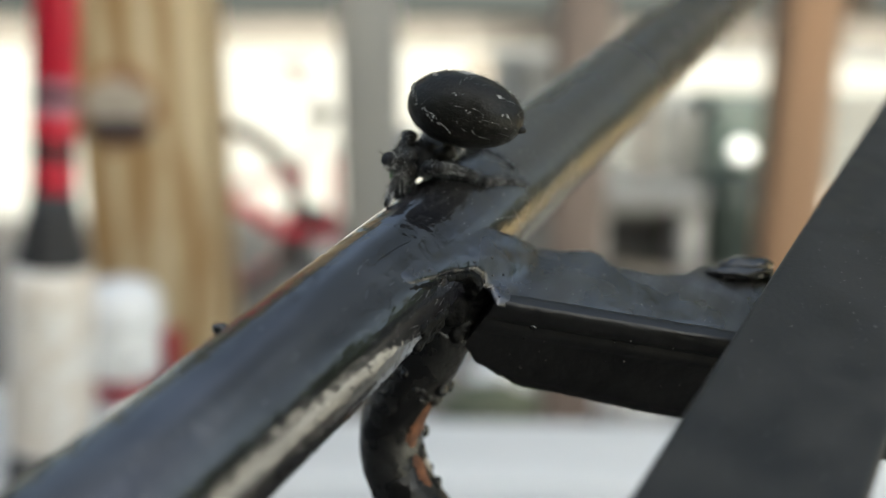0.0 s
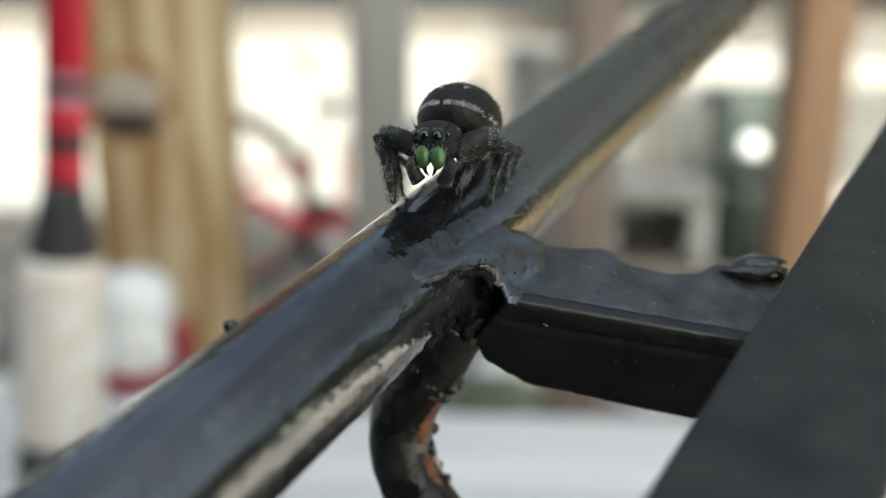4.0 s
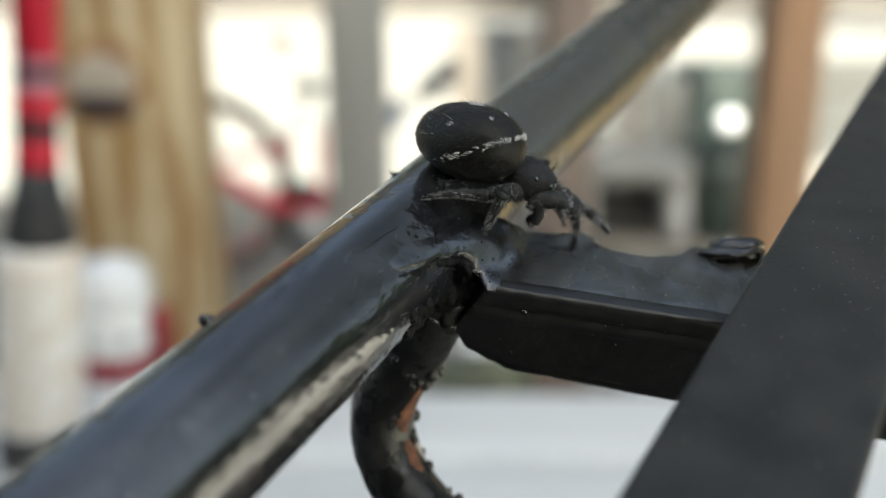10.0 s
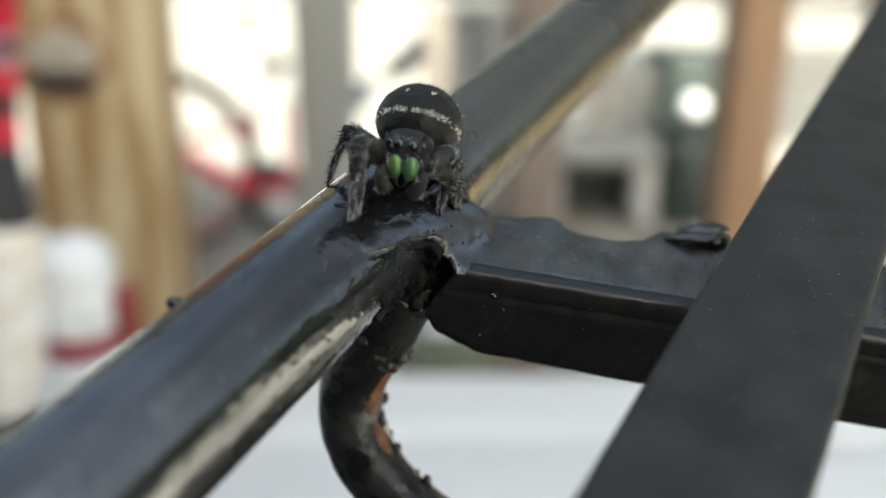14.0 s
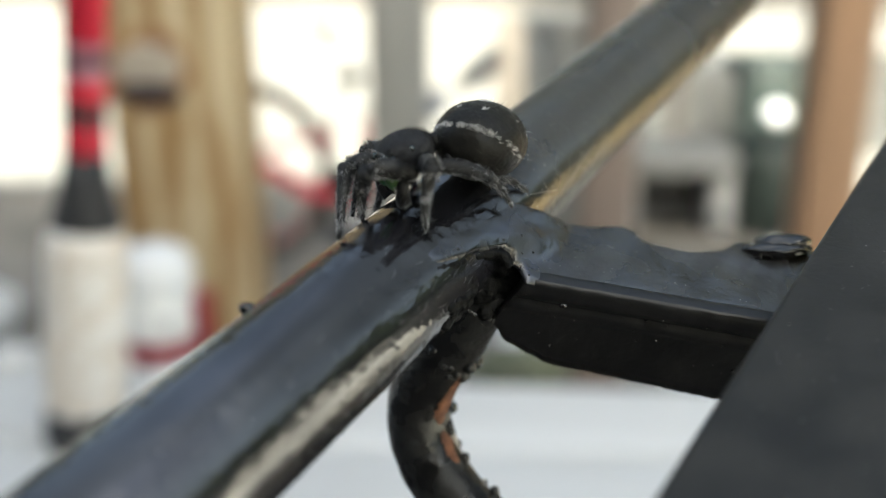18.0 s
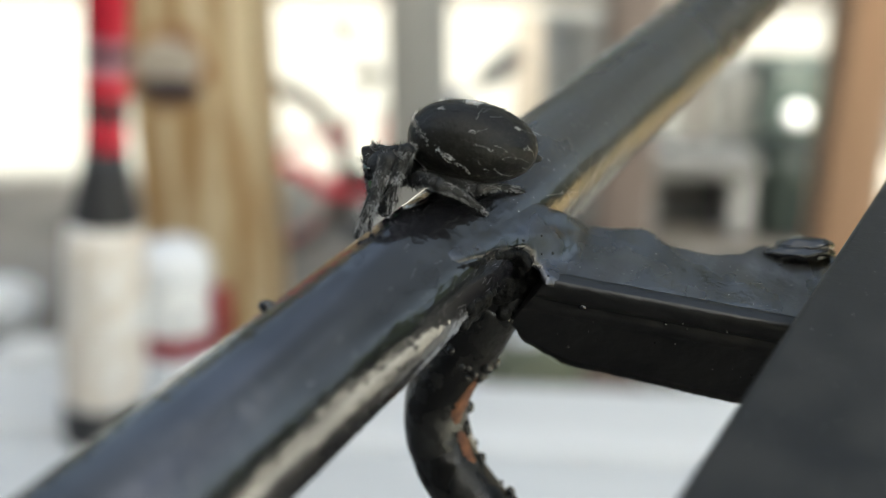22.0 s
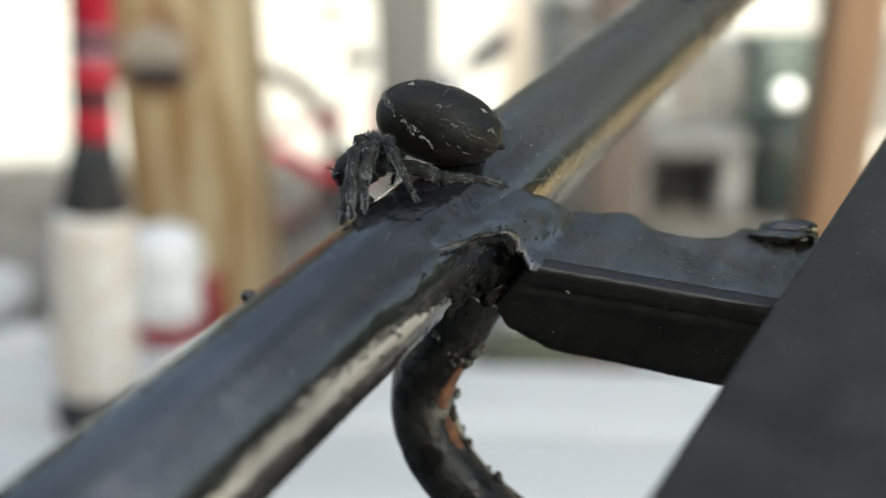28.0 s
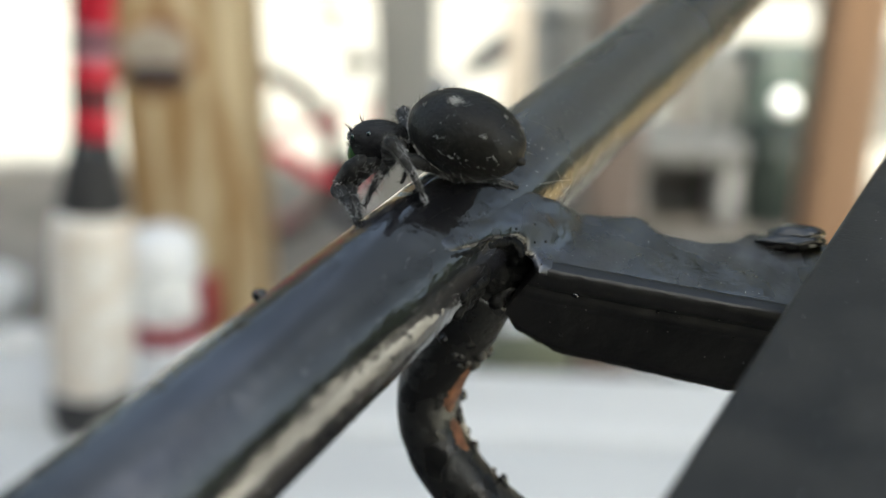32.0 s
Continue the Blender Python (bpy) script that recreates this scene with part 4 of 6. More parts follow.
# railing beyond the deck's edge
rail = thing("railing", Matrix.Translation((0, 0.70, GROUND_Z)), "wooden railing with square balusters, grey and brown", "railing")
part("bottom_rail", box(2.3, 0.06, 0.03, 0.003, (-0.35, 0.02, 0.003)), DULLWOOD, rail)
part("top_rail", box(2.3, 0.09, 0.04, 0.004, (-0.35, 0.02, 0.80)), GREYWOOD, rail)
for x, wide, lean, m_, lab in ((-0.0194, 0.05, 0, GREYWOOD, "weathered grey baluster"), (0.157, 0.043, 0, DULLWOOD, "dull brown baluster"), (0.353, 0.046, -0.9, BROWNWOOD, "orange-brown baluster"),
                               (0.535, 0.043, 0, DULLWOOD, ""), (-0.62, 0.043, 0, GREYWOOD, ""), (-0.8, 0.043, 0, DULLWOOD, "")):
    part("baluster", box(wide, 0.037, 0.77, 0.002, (0, 0.0185, 0.018 + 0.385)), m_, rail, lab, pose(x, 0, 0, 0, lean, 0))
for x in (-1.45, 0.75):
    part("end_post", box(0.09, 0.09, 0.85, 0.004, (0, 0.02, 0.425)), DULLWOOD, rail, "", Matrix.Translation((x, 0, 0)))

post = thing("wooden_post", Matrix.Translation((-0.172, 0.634, GROUND_Z)), "new pine post with a large dark knot", "post")
part("timber", box(0.086, 0.088, 0.75, 0.004, (0, 0, 0.375), 3), PINE, post)
part("knot_ring", ball(0.036, (-0.014, -0.0425, 0.393), (1.0, 0.08, 0.95), 3, 0.2, 2), KNOT_RING, post, "brown grain round the knot")
part("knot", ball(0.021, (-0.014, -0.0445, 0.395), (1.15, 0.12, 0.75), 3, 0.12, 2), KNOT, post, "greyish knot")
part("knot_rim", ball(0.019, (-0.014, -0.0465, 0.377), (1.15, 0.16, 0.42), 3, 0.2, 3), KNOT_DARK, post, "dark crescent under the knot")

# fishing rod stood on its butt
rod_f = thing("fishing_rod", pose(-0.1545, 0.347, 0, 1.0, 7.3, 0), "fishing rod with pale cork grip and red and black handle", "fishing rod")
part("butt_cap", lathe([(0.012, 0.0), (0.0165, 0.001), (0.0178, 0.006), (0.0176, 0.017), (0.0172, 0.021)]), BLACKRUB, rod_f, "black rubber butt cap")
part("cork_grip", lathe([(0.0172, 0.021), (0.0176, 0.024), (0.0172, 0.05), (0.0165, 0.093), (0.015, 0.1035)]), CORK, rod_f, "pale cork grip")
part("winding_check", lathe([(0.0148, 0.1035), (0.0138, 0.107), (0.0102, 0.121), (0.0086, 0.134)]), BLACKRUB, rod_f, "black tapered collar")
z = 0.134
for h, m_, nm in ((0.013, REDPLASTIC, "red_band"), (0.0072, BLACKRUB, "black_band"), (0.0108, REDPLASTIC, "red_band"), (0.0045, LAVENDER, "pink_band"),
                  (0.006, PURPLE, "dark_band"), (0.0028, LAVENDER, "pink_band"), (0.12, REDPLASTIC, "red_band")):
    part(nm, lathe([(0.0079, z), (0.0084, z + 0.0006), (0.0084, z + h - 0.0006), (0.0079, z + h)]), m_, rod_f)
    z += h
part("blank", lathe([(0.005, z), (0.003, z + 0.6), (0.0015, z + 1.1)], 16), BLACKRUB, rod_f)

# white jar with a red foot
jar = thing("jar", pose(-0.1365, 0.412, 0, 0, 0, 0), "white domed plastic jar with a dark red band", "jar")
part("foot", lathe([(0.0175, 0), (0.019, 0.0015), (0.019, 0.0135), (0.0182, 0.0145)]), WHITEPL, jar, "white foot")
part("band", lathe([(0.0184, 0.0145), (0.0193, 0.0152), (0.0193, 0.0252), (0.0184, 0.026)]), DARKRED, jar, "dark red band round the jar")
part("body", lathe([(0.0178, 0.026), (0.0186, 0.029), (0.0186, 0.048), (0.0176, 0.052)]), JARBODY, jar, "milky white body")
part("dome", lathe([(0.0186, 0.052), (0.0193, 0.054), (0.0192, 0.060), (0.0178, 0.067), (0.014, 0.072), (0.008, 0.0745), (0.002, 0.075)]), WHITEPL, jar, "rounded white lid")
part("clip", box(0.008, 0.014, 0.03, 0.002, (0.0222, 0, 0.0335)), DARKRED, jar, "dark red clip on its side")
part("stud", ball(0.0042, (0.009, -0.0165, 0.038), (1, 0.6, 1), 3), CHROME, jar, "polished metal stud")


# things in the yard
def torus(R, r, seg=40, ring=10):
    pts = [(R * math.cos(2 * math.pi * k / seg), 0, R * math.sin(2 * math.pi * k / seg)) for k in range(seg + 1)]
    return tube(pts, r, ring)


trike = thing("tricycle", pose(-0.306, 1.42, GROUND_Z - 0.012, 0, 0, 0), "child's red tricycle with a thin brown tyre", "tricycle")
R = 0.143
w = part("wheel", torus(R, 0.013), RIMGREY, trike, "", Matrix.Translation((0, 0, R + 0.012)))
part("rim", torus(R - 0.012, 0.004), PINKRED, w)
part("hub", ball(0.022, (0, 0, 0), (1, 1, 1), 2), DARKRED, w)
for k in range(6):
    a = math.pi * k / 6
    part("spoke", tube([(-(R - 0.012) * math.cos(a), 0, -(R - 0.012) * math.sin(a)), ((R - 0.012) * math.cos(a), 0, (R - 0.012) * math.sin(a))], 0.0011, 6), LIGHTPL, w)
w = part("wheel", torus(0.052, 0.014), BLUEBLACK, trike, "small dark rear wheel", Matrix.Translation((0.185, 0.06, 0.066)))
part("hub", ball(0.018, (0, -0.02, 0), (1, 0.5, 1), 2), WHITEPL, w)
part("brake", ball(0.016, (0.144, -0.015, 0.212), (1, 0.8, 1.25), 3, 0.1, 2), DARKRED, trike, "dark red brake block")
part("frame_tube", tube(spline([(0.02, -0.02, 0.17), (0.062, -0.02, 0.158), (0.113, -0.02, 0.126), (0.155, -0.02, 0.12), (0.2, -0.01, 0.115)], 30), 0.0125, 14), REDPLASTIC, trike)
part("fork", tube([(0.0, -0.02, 0.155), (0.06, -0.02, 0.205), (0.144, -0.015, 0.212)], 0.006, 12), PINKRED, trike)
part("crank", ball(0.021, (0.173, -0.03, 0.146), (1.1, 0.7, 1.0), 3, 0.15, 2), BLACKRUB, trike, "dark crank and pedal")
part("seat_tube", tube(spline([(0.2, 0.0, 0.115), (0.204, 0.0, 0.19), (0.205, 0.0, 0.24)], 12), 0.007, 12), PINKRED, trike)
part("stem", tube([(0.144, -0.01, 0.212), (0.19, 0.0, 0.313), (0.153, 0.0, 0.368), (0.12, 0.01, 0.392)], 0.0045, 12), TAN, trike)
part("handlebar", tube([(0.12, 0.01, 0.392), (0.174, 0.01, 0.388)], 0.005, 12), PINKRED, trike)
part("lever", ball(0.018, (0.19, -0.01, 0.313), (1.3, 0.7, 0.8), 3, 0.2, 2), DARKGREY, trike, "dark lever")
part("back_tube", tube(spline([(0.2, 0.01, 0.25), (0.3, 0.01, 0.277), (0.366, 0.0, 0.296), (0.422, 0.0, 0.346)], 20), 0.006, 12), LIGHTPL, trike)
part("grip", tube([(0.375, 0.0, 0.298), (0.43, 0.0, 0.35)], 0.018, 14), BLUEBLACK, trike, "dark blue rubber grip")
part("saddle", ball(0.024, (0.323, 0.02, 0.263), (1.1, 1.0, 0.9), 3, 0.1, 2), BLUEGREY, trike, "small blue-grey saddle")
part("axle", tube(spline([(0.185, 0.06, 0.066), (0.27, 0.06, 0.14), (0.323, 0.03, 0.25)], 14), 0.006, 12), LIGHTPL, trike)
stake = thing("garden_stake", pose(0.205, 2.05, GROUND_Z - 0.004), "weathered tan timber stake standing by the driveway", "stake")
part("timber", box(0.07, 0.05, 0.38, 0.004, (0, 0, 0.19)), TAN, stake)


def tapered_box(w0, d0, w1, d1, h, bev):
    bm = box(1, 1, 1)
    for v in bm.verts:
        top = v.co.z > 0
        v.co = Vector((v.co.x * (w1 if top else w0), v.co.y * (d1 if top else d0), h if top else 0))
    bmesh.ops.bevel(bm, geom=bm.edges[:], offset=bev, segments=3, affect="EDGES", profile=0.5)
    return smooth(bm)


bucket = thing("storage_tub", pose(0.275, 1.62, GROUND_Z, 0, 0, 8), "grey plastic storage tub on the ground", "tub")
part("tub", tapered_box(0.12, 0.2, 0.14, 0.22, 0.37, 0.02), GREYPL, bucket)
part("lid", tapered_box(0.15, 0.23, 0.145, 0.225, 0.025, 0.008), LIGHTPL, bucket, "", Matrix.Translation((0, 0, 0.37)))

stool = thing("step_stool", pose(0.50, 1.60, GROUND_Z, 0, 0, -6), "light grey plastic step stool with arched openings", "stool")
# dark panel in place of the shade in the stool's opening
part("shade_panel", tapered_box(0.19, 0.02, 0.18, 0.02, 0.108, 0.004), DARKGREY, stool, "dark panel added for the shade between the legs", Matrix.Translation((-0.02, 0.06, 0)))
for x in (-0.115, 0.06):
    part("leg", tapered_box(0.042, 0.2, 0.034, 0.18, 0.11, 0.008), PALEPL, stool, "", Matrix.Translation((x, 0, 0)))
part("seat", tapered_box(0.225, 0.2, 0.215, 0.19, 0.05, 0.015), LIGHTPL, stool, "", Matrix.Translation((-0.025, 0, 0.105)))
part("back_panel", tapered_box(0.05, 0.05, 0.06, 0.04, 0.14, 0.012), LIGHTPL, stool, "", Matrix.Translation((0.058, 0.05, 0.15)))
part("upright", tapered_box(0.02, 0.03, 0.02, 0.03, 0.16, 0.004), DULLWOOD, stool, "", Matrix.Translation((-0.01, 0.05, 0.15)))

chest = thing("storage_chest", pose(0.832, 2.06, GROUND_Z + 0.004, 0, 0, -2), "dark green plastic storage chest with a thin lid", "chest")
part("body", tapered_box(0.155, 0.22, 0.16, 0.24, 0.255, 0.02), GREENPL, chest)
part("lid", tapered_box(0.17, 0.25, 0.16, 0.24, 0.022, 0.008), GREENPL, chest, "", Matrix.Translation((0, 0, 0.255)))
# white ball added to make the bright disc of a blurred sun glint
ball_thing = thing("glint_ball", pose(0.788, 1.885, GROUND_Z - 0.012), "white ball on a short stake, added in place of a sun glint", "garden ball")
part("stake", lathe([(0.006, 0), (0.006, 0.15)], 12), GREENPL, ball_thing)
part("globe", ball(0.026, (0, 0, 0.176), (1, 1, 1), 4), WHITEPL, ball_thing, "white globe for the glint's bright disc")
bin_ = thing("planter", pose(0.645, 1.56, GROUND_Z - 0.012, 0, 0, 0), "round dark green plastic planter", "planter")
part("pot", lathe([(0.046, 0), (0.05, 0.01), (0.055, 0.12), (0.058, 0.172)]), GREENPL, bin_)
part("rim", lathe([(0.058, 0.17), (0.063, 0.174), (0.063, 0.188), (0.058, 0.192)]), GREENPL, bin_)

edging = thing("retaining_wall", pose(1.95, 2.26, GROUND_Z + 0.004), "low grey timber retaining wall beside the driveway", "wall", "", "structure")
for k in range(3):
    part("board", box(2.62, 0.05, 0.088, 0.006, (-0.06, 0, 0.045)), TIMBER, edging, "", Matrix.Translation((0, 0, 0.09 * k)))
part("pier", box(0.125, 0.09, 0.27, 0.008, (-1.165, -0.02, 0.135)), GREYPL, edging, "grey block at the end of the timbers")
random.seed(4)
for x, y, r in ((0.285, 0.93, 0.045), (0.138, 1.0, 0.04), (-0.62, 1.1, 0.06), (-0.5, 0.95, 0.04)):
    st = mesh_ob("stone", ball(r, (0, 0, r * 0.5), (1.2, 0.9, 0.7), 3, 0.3, 1.6), WHITEPL, None, "", Matrix.Translation((x, y, GROUND_Z - 0.012)))
    tagged(st, "pale rounded stone lying on the ground", "stone", "stones in the yard")
ms = mesh_ob("moss", ball(0.085, (0, 0, 0), (0.75, 0.7, 0.42), 4, 0.4, 5), MOSS, None, "", Matrix.Translation((0.12, 0.93, GROUND_Z - 0.01)))
tagged(ms, "low green moss clump on the earth", "moss", "", "stuff")
slab("garden_wall", 40, 0.3, 0.5, (0, 16.3, GROUND_Z + 0.24), SIDING, "pale low wall at the far side of the yard", "wall")


def hedge(length, depth, height, count, seedv):
    """A clipped hedge: many small leaves over a dark core."""
    rnd = random.Random(seedv)
    verts, faces = [], []
    for _ in range(count):
        face = rnd.random()
        x = rnd.uniform(-length / 2, length / 2)
        if face < 0.25:
            y, z = rnd.uniform(-depth / 2, depth / 2), height
        else:
            y, z = -depth / 2, rnd.uniform(0, height)
        y += rnd.uniform(-0.1, 0.12)
        z += rnd.uniform(-0.12, 0.1)
        d = Vector((rnd.gauss(0, 1), rnd.gauss(0, 1), rnd.gauss(0, 1))).normalized() * rnd.uniform(0.05, 0.1)
        e = d.orthogonal() * 0.5
        p = Vector((x, y, max(0.02, z)))
        b = len(verts)
        verts.extend([p - d, p + e, p + d, p - e])
        faces.append((b, b + 1, b + 2, b + 3))
    me = bpy.data.meshes.new("leaves")
    me.from_pydata([tuple(v) for v in verts], [], faces)
    me.materials.append(LEAF)
    return me


# unseen hedge, added as the dark band in the rod's reflection
hedge_thing = thing("hedge", pose(5.2, 0.8, GROUND_Z - 0.01, 0, 0, -90), "unseen low hedge added for the dark band mirrored in the rod", "hedge")
part("core", box(10, 0.9, 1.25, 0.1, (0, 0, 0.625)), LEAF, hedge_thing)
lv = new("leaves", hedge(10, 1.1, 1.32, 5000, 8))
lv.parent = hedge_thing
tagged(lv, "", "", "", "stuff")

# second unseen hedge, added to dim the pale strip on the rod's left edge
hedge_two = thing("hedge", pose(-2.75, 3.0, GROUND_Z - 0.01, 0, 0, 90), "unseen short hedge added to darken the rod's left edge reflection", "hedge")
part("core", box(1.8, 0.5, 0.9, 0.08, (0, 0, 0.45)), LEAF, hedge_two)
lv = new("leaves", hedge(1.8, 0.6, 0.95, 900, 9))
lv.parent = hedge_two
tagged(lv, "", "", "", "stuff")


def crown_mesh(seedv, r, h, count):
    """A ragged crown: clumps of small leaves round a few limbs, with gaps."""
    rnd = random.Random(seedv)
    centres = [Vector((rnd.gauss(0, 0.5) * r, rnd.gauss(0, 0.5) * r, h * rnd.uniform(0.3, 0.95))) for _ in range(34)]
    verts, faces = [], []
    for _ in range(count):
        c = rnd.choice(centres)
        p = c + Vector((rnd.gauss(0, 1), rnd.gauss(0, 1), rnd.gauss(0, 0.8))) * r * 0.2
        d = Vector((rnd.gauss(0, 1), rnd.gauss(0, 1), rnd.gauss(0, 1))).normalized() * rnd.uniform(0.12, 0.24)
        e = d.orthogonal() * 0.6
        b = len(verts)
        verts.extend([p - d, p + e, p + d, p - e])
        faces.append((b, b + 1, b + 2, b + 3))
    me = bpy.data.meshes.new("crown")
    me.from_pydata([tuple(v) for v in verts], [], faces)
    me.materials.append(CROWN)
    return me


# unseen trees added round the yard to darken the sky mirrored in the paint
tree_rnd = random.Random(33)
crowns = [crown_mesh(40 + k, 2.9, 12.5, 4600) for k in range(3)]
thin_crowns = [crown_mesh(60 + k, 3.3, 12.5, 850) for k in range(2)]
places = [(-8 + 3.6 * k + tree_rnd.uniform(-0.6, 0.6), 16 + tree_rnd.uniform(-1.5, 2.5)) for k in range(11)] + [(5.6, 8.6), (7.2, 5.6)]
for k, (tx, ty) in enumerate(places):
    tree = thing("tree", pose(tx, ty, GROUND_Z - 0.02, 0, 0, tree_rnd.uniform(0, 360)), "unseen leafy tree added for its reflection in the paint", "tree", "trees round the yard")
    part("trunk", tube(spline([(0, 0, 0), (0.1, 0, 2), (0.0, 0.1, 5.5), (0.15, 0, 10.5)], 14), lambda u: 0.26 - 0.2 * u, 12), BARK, tree)
    for a in range(4):
        q = tree_rnd.uniform(0, 6.28)
        part("limb", tube(spline([(0.05, 0, 2.6 + 0.9 * a), (math.cos(q) * 0.9, math.sin(q) * 0.9, 3.6 + 0.9 * a), (math.cos(q) * 1.7, math.sin(q) * 1.7, 4.9 + 0.8 * a)], 8), lambda u: 0.1 - 0.075 * u, 8), BARK, tree)
    cr = new("crown", crowns[k % 3] if k < 11 else thin_crowns[k % 2])
    cr.parent = tree

# ---- the jumping spider ----
HAIR_BLACK = mat("black_hair", (0.008, 0.008, 0.008), 0.5, spec=0.25)
HAIR_GREY = mat("grey_hair", (0.4, 0.4, 0.41), 0.6)
HAIR_WHITE = mat("white_hair", (0.7, 0.69, 0.66), 0.55)
CUTICLE = mat("spider_cuticle", (0.011, 0.0105, 0.009), 0.3, col2=(0.018, 0.017, 0.0145), scale=1500, bump=0.4, bscale=4000, rough2=0.5, spec=0.22)
CARAPACE = mat("spider_carapace", (0.012, 0.012, 0.0125), 0.5, col2=(0.035, 0.035, 0.037), scale=2500, bump=0.8, bscale=6000, rough2=0.8, spec=0.25)
LEG_SKIN = mat("spider_leg", (0.010, 0.010, 0.010), 0.55, col2=(0.045, 0.045, 0.045), scale=1100, bump=0.7, bscale=7000, lo=0.42, hi=0.7, spec=0.3)
HAIR_ASH = mat("ash_hair", (0.16, 0.16, 0.156), 0.6, spec=0.3)
HAIR_BROWN = mat("dark_brown_hair", (0.055, 0.05, 0.04), 0.5, spec=0.4)
GREEN = mat("iridescent_green", (0.05, 0.21, 0.11), 0.42, metal=0.6, col2=(0.16, 0.25, 0.08), scale=700, bump=0.2, bscale=6000)
EYE = mat("spider_eye", (0.003, 0.014, 0.013), 0.05, spec=1.0)

HEAD = 0.92


def hd(x, y, z):
    """A spot on the head part, drawn in towards the waist."""
    return Vector((1.0 + (x - 1.0) * HEAD, y * HEAD, z * HEAD)) * MM


spider = thing("jumping_spider", FRAME_POSE @ Matrix.Translation(Vector((0, 8, 0)) * MM), "black hairy jumping spider with green jaws on the steel rod", "spider")


def hairs(name, spots, length, width, material, parent, lean=0.6, seedv=1, label=""):
    """Many thin tapering hairs; spots: (place, outward, along) in metres."""
    rnd = random.Random(seedv)
    verts, faces = [], []
    for p, n, a in spots:
        d = (n * (1 - lean) + a * lean + Vector((rnd.gauss(0, 0.25), rnd.gauss(0, 0.25), rnd.gauss(0, 0.25)))).normalized()
        sl = length * rnd.uniform(0.6, 1.3)
        u = d.orthogonal().normalized() * width
        v = d.cross(u.normalized()) * width
        b = len(verts)
        q = p - n * 0.05 * MM
        mid = p + d * sl * 0.6 + n * sl * 0.06
        verts += [q + u, q - u * 0.5 + v, q - u * 0.5 - v, mid + u * 0.6, mid - u * 0.3 + v * 0.5, mid - u * 0.3 - v * 0.5, p + d * sl]
        for k in range(3):
            faces.append((b + k, b + (k + 1) % 3, b + 3 + (k + 1) % 3, b + 3 + k))
            faces.append((b + 3 + k, b + 3 + (k + 1) % 3, b + 6))
    me = bpy.data.meshes.new(name)
    me.from_pydata([tuple(x) for x in verts], [], faces)
    me.materials.append(material)
    ob = new(name, me)
    ob.parent = parent
    return tagged(ob, label, "", "", "stuff")


ABD = Vector((4.0, 2.74, 2.48))


def abdomen_point(th, ph, k=1.0):
    """th: 0 at the front pole to pi at the tail; ph: 0 on top."""
    w = (1.0 + 0.06 * math.cos(th) - 0.03 * max(0.0, -math.cos(th)) ** 3) * max(1e-6, math.sin(th)) ** -0.1
    return Vector((ABD.x * math.cos(th), ABD.y * math.sin(th) * math.sin(ph) * w, ABD.z * math.sin(th) * math.cos(ph) * w)) * k


def build_abdomen():
    bm = bmesh.new()
    bmesh.ops.create_icosphere(bm, subdivisions=5, radius=1)
    for v in bm.verts:
        th = math.acos(max(-1, min(1, v.co.x)))
        ph = math.atan2(v.co.y, v.co.z)
        v.co = (abdomen_point(th, ph) * (1 + 0.012 * noise.noise(v.co * 5))) * MM
    return smooth(bm)


abdomen = part("abdomen", build_abdomen(), CUTICLE, spider, "glossy black rounded abdomen with white markings")
ABD_C = Vector((0, 0, 0))


def abd_spot(th, ph):
    p = abdomen_point(th, ph)
    n = Vector((p.x / ABD.x ** 2, p.y / ABD.y ** 2, p.z / ABD.z ** 2)).normalized()
    along = (Vector((-1, 0, 0)) + n * n.x).normalized() if abs(n.x) < 0.99 else Vector((0, 0, 1))
    return (p + ABD_C) * MM, n, along


rng = random.Random(3)
hairs("dark_hair", [abd_spot(rng.uniform(0.25, 2.9), rng.uniform(-2.4, 2.4)) for _ in range(520)], 0.42 * MM, 0.010 * MM, HAIR_BLACK, abdomen, 0.72, 1)
hairs("fine_hair", [abd_spot(math.acos(rng.uniform(-0.98, 0.95)), rng.uniform(-math.pi, math.pi)) for _ in range(4200)], 0.17 * MM, 0.009 * MM, HAIR_BROWN, abdomen, 0.93, 31)
hairs("grey_hair", [abd_spot(rng.uniform(1.3, 2.95), rng.uniform(-2.2, 2.2)) for _ in range(34)], 0.55 * MM, 0.009 * MM, HAIR_GREY, abdomen, 0.6, 2)
hairs("long_hair", [abd_spot(rng.uniform(1.5, 2.9), rng.uniform(-2.0, 2.0)) for _ in range(18)], 0.8 * MM, 0.009 * MM, HAIR_WHITE, abdomen, 0.7, 12)
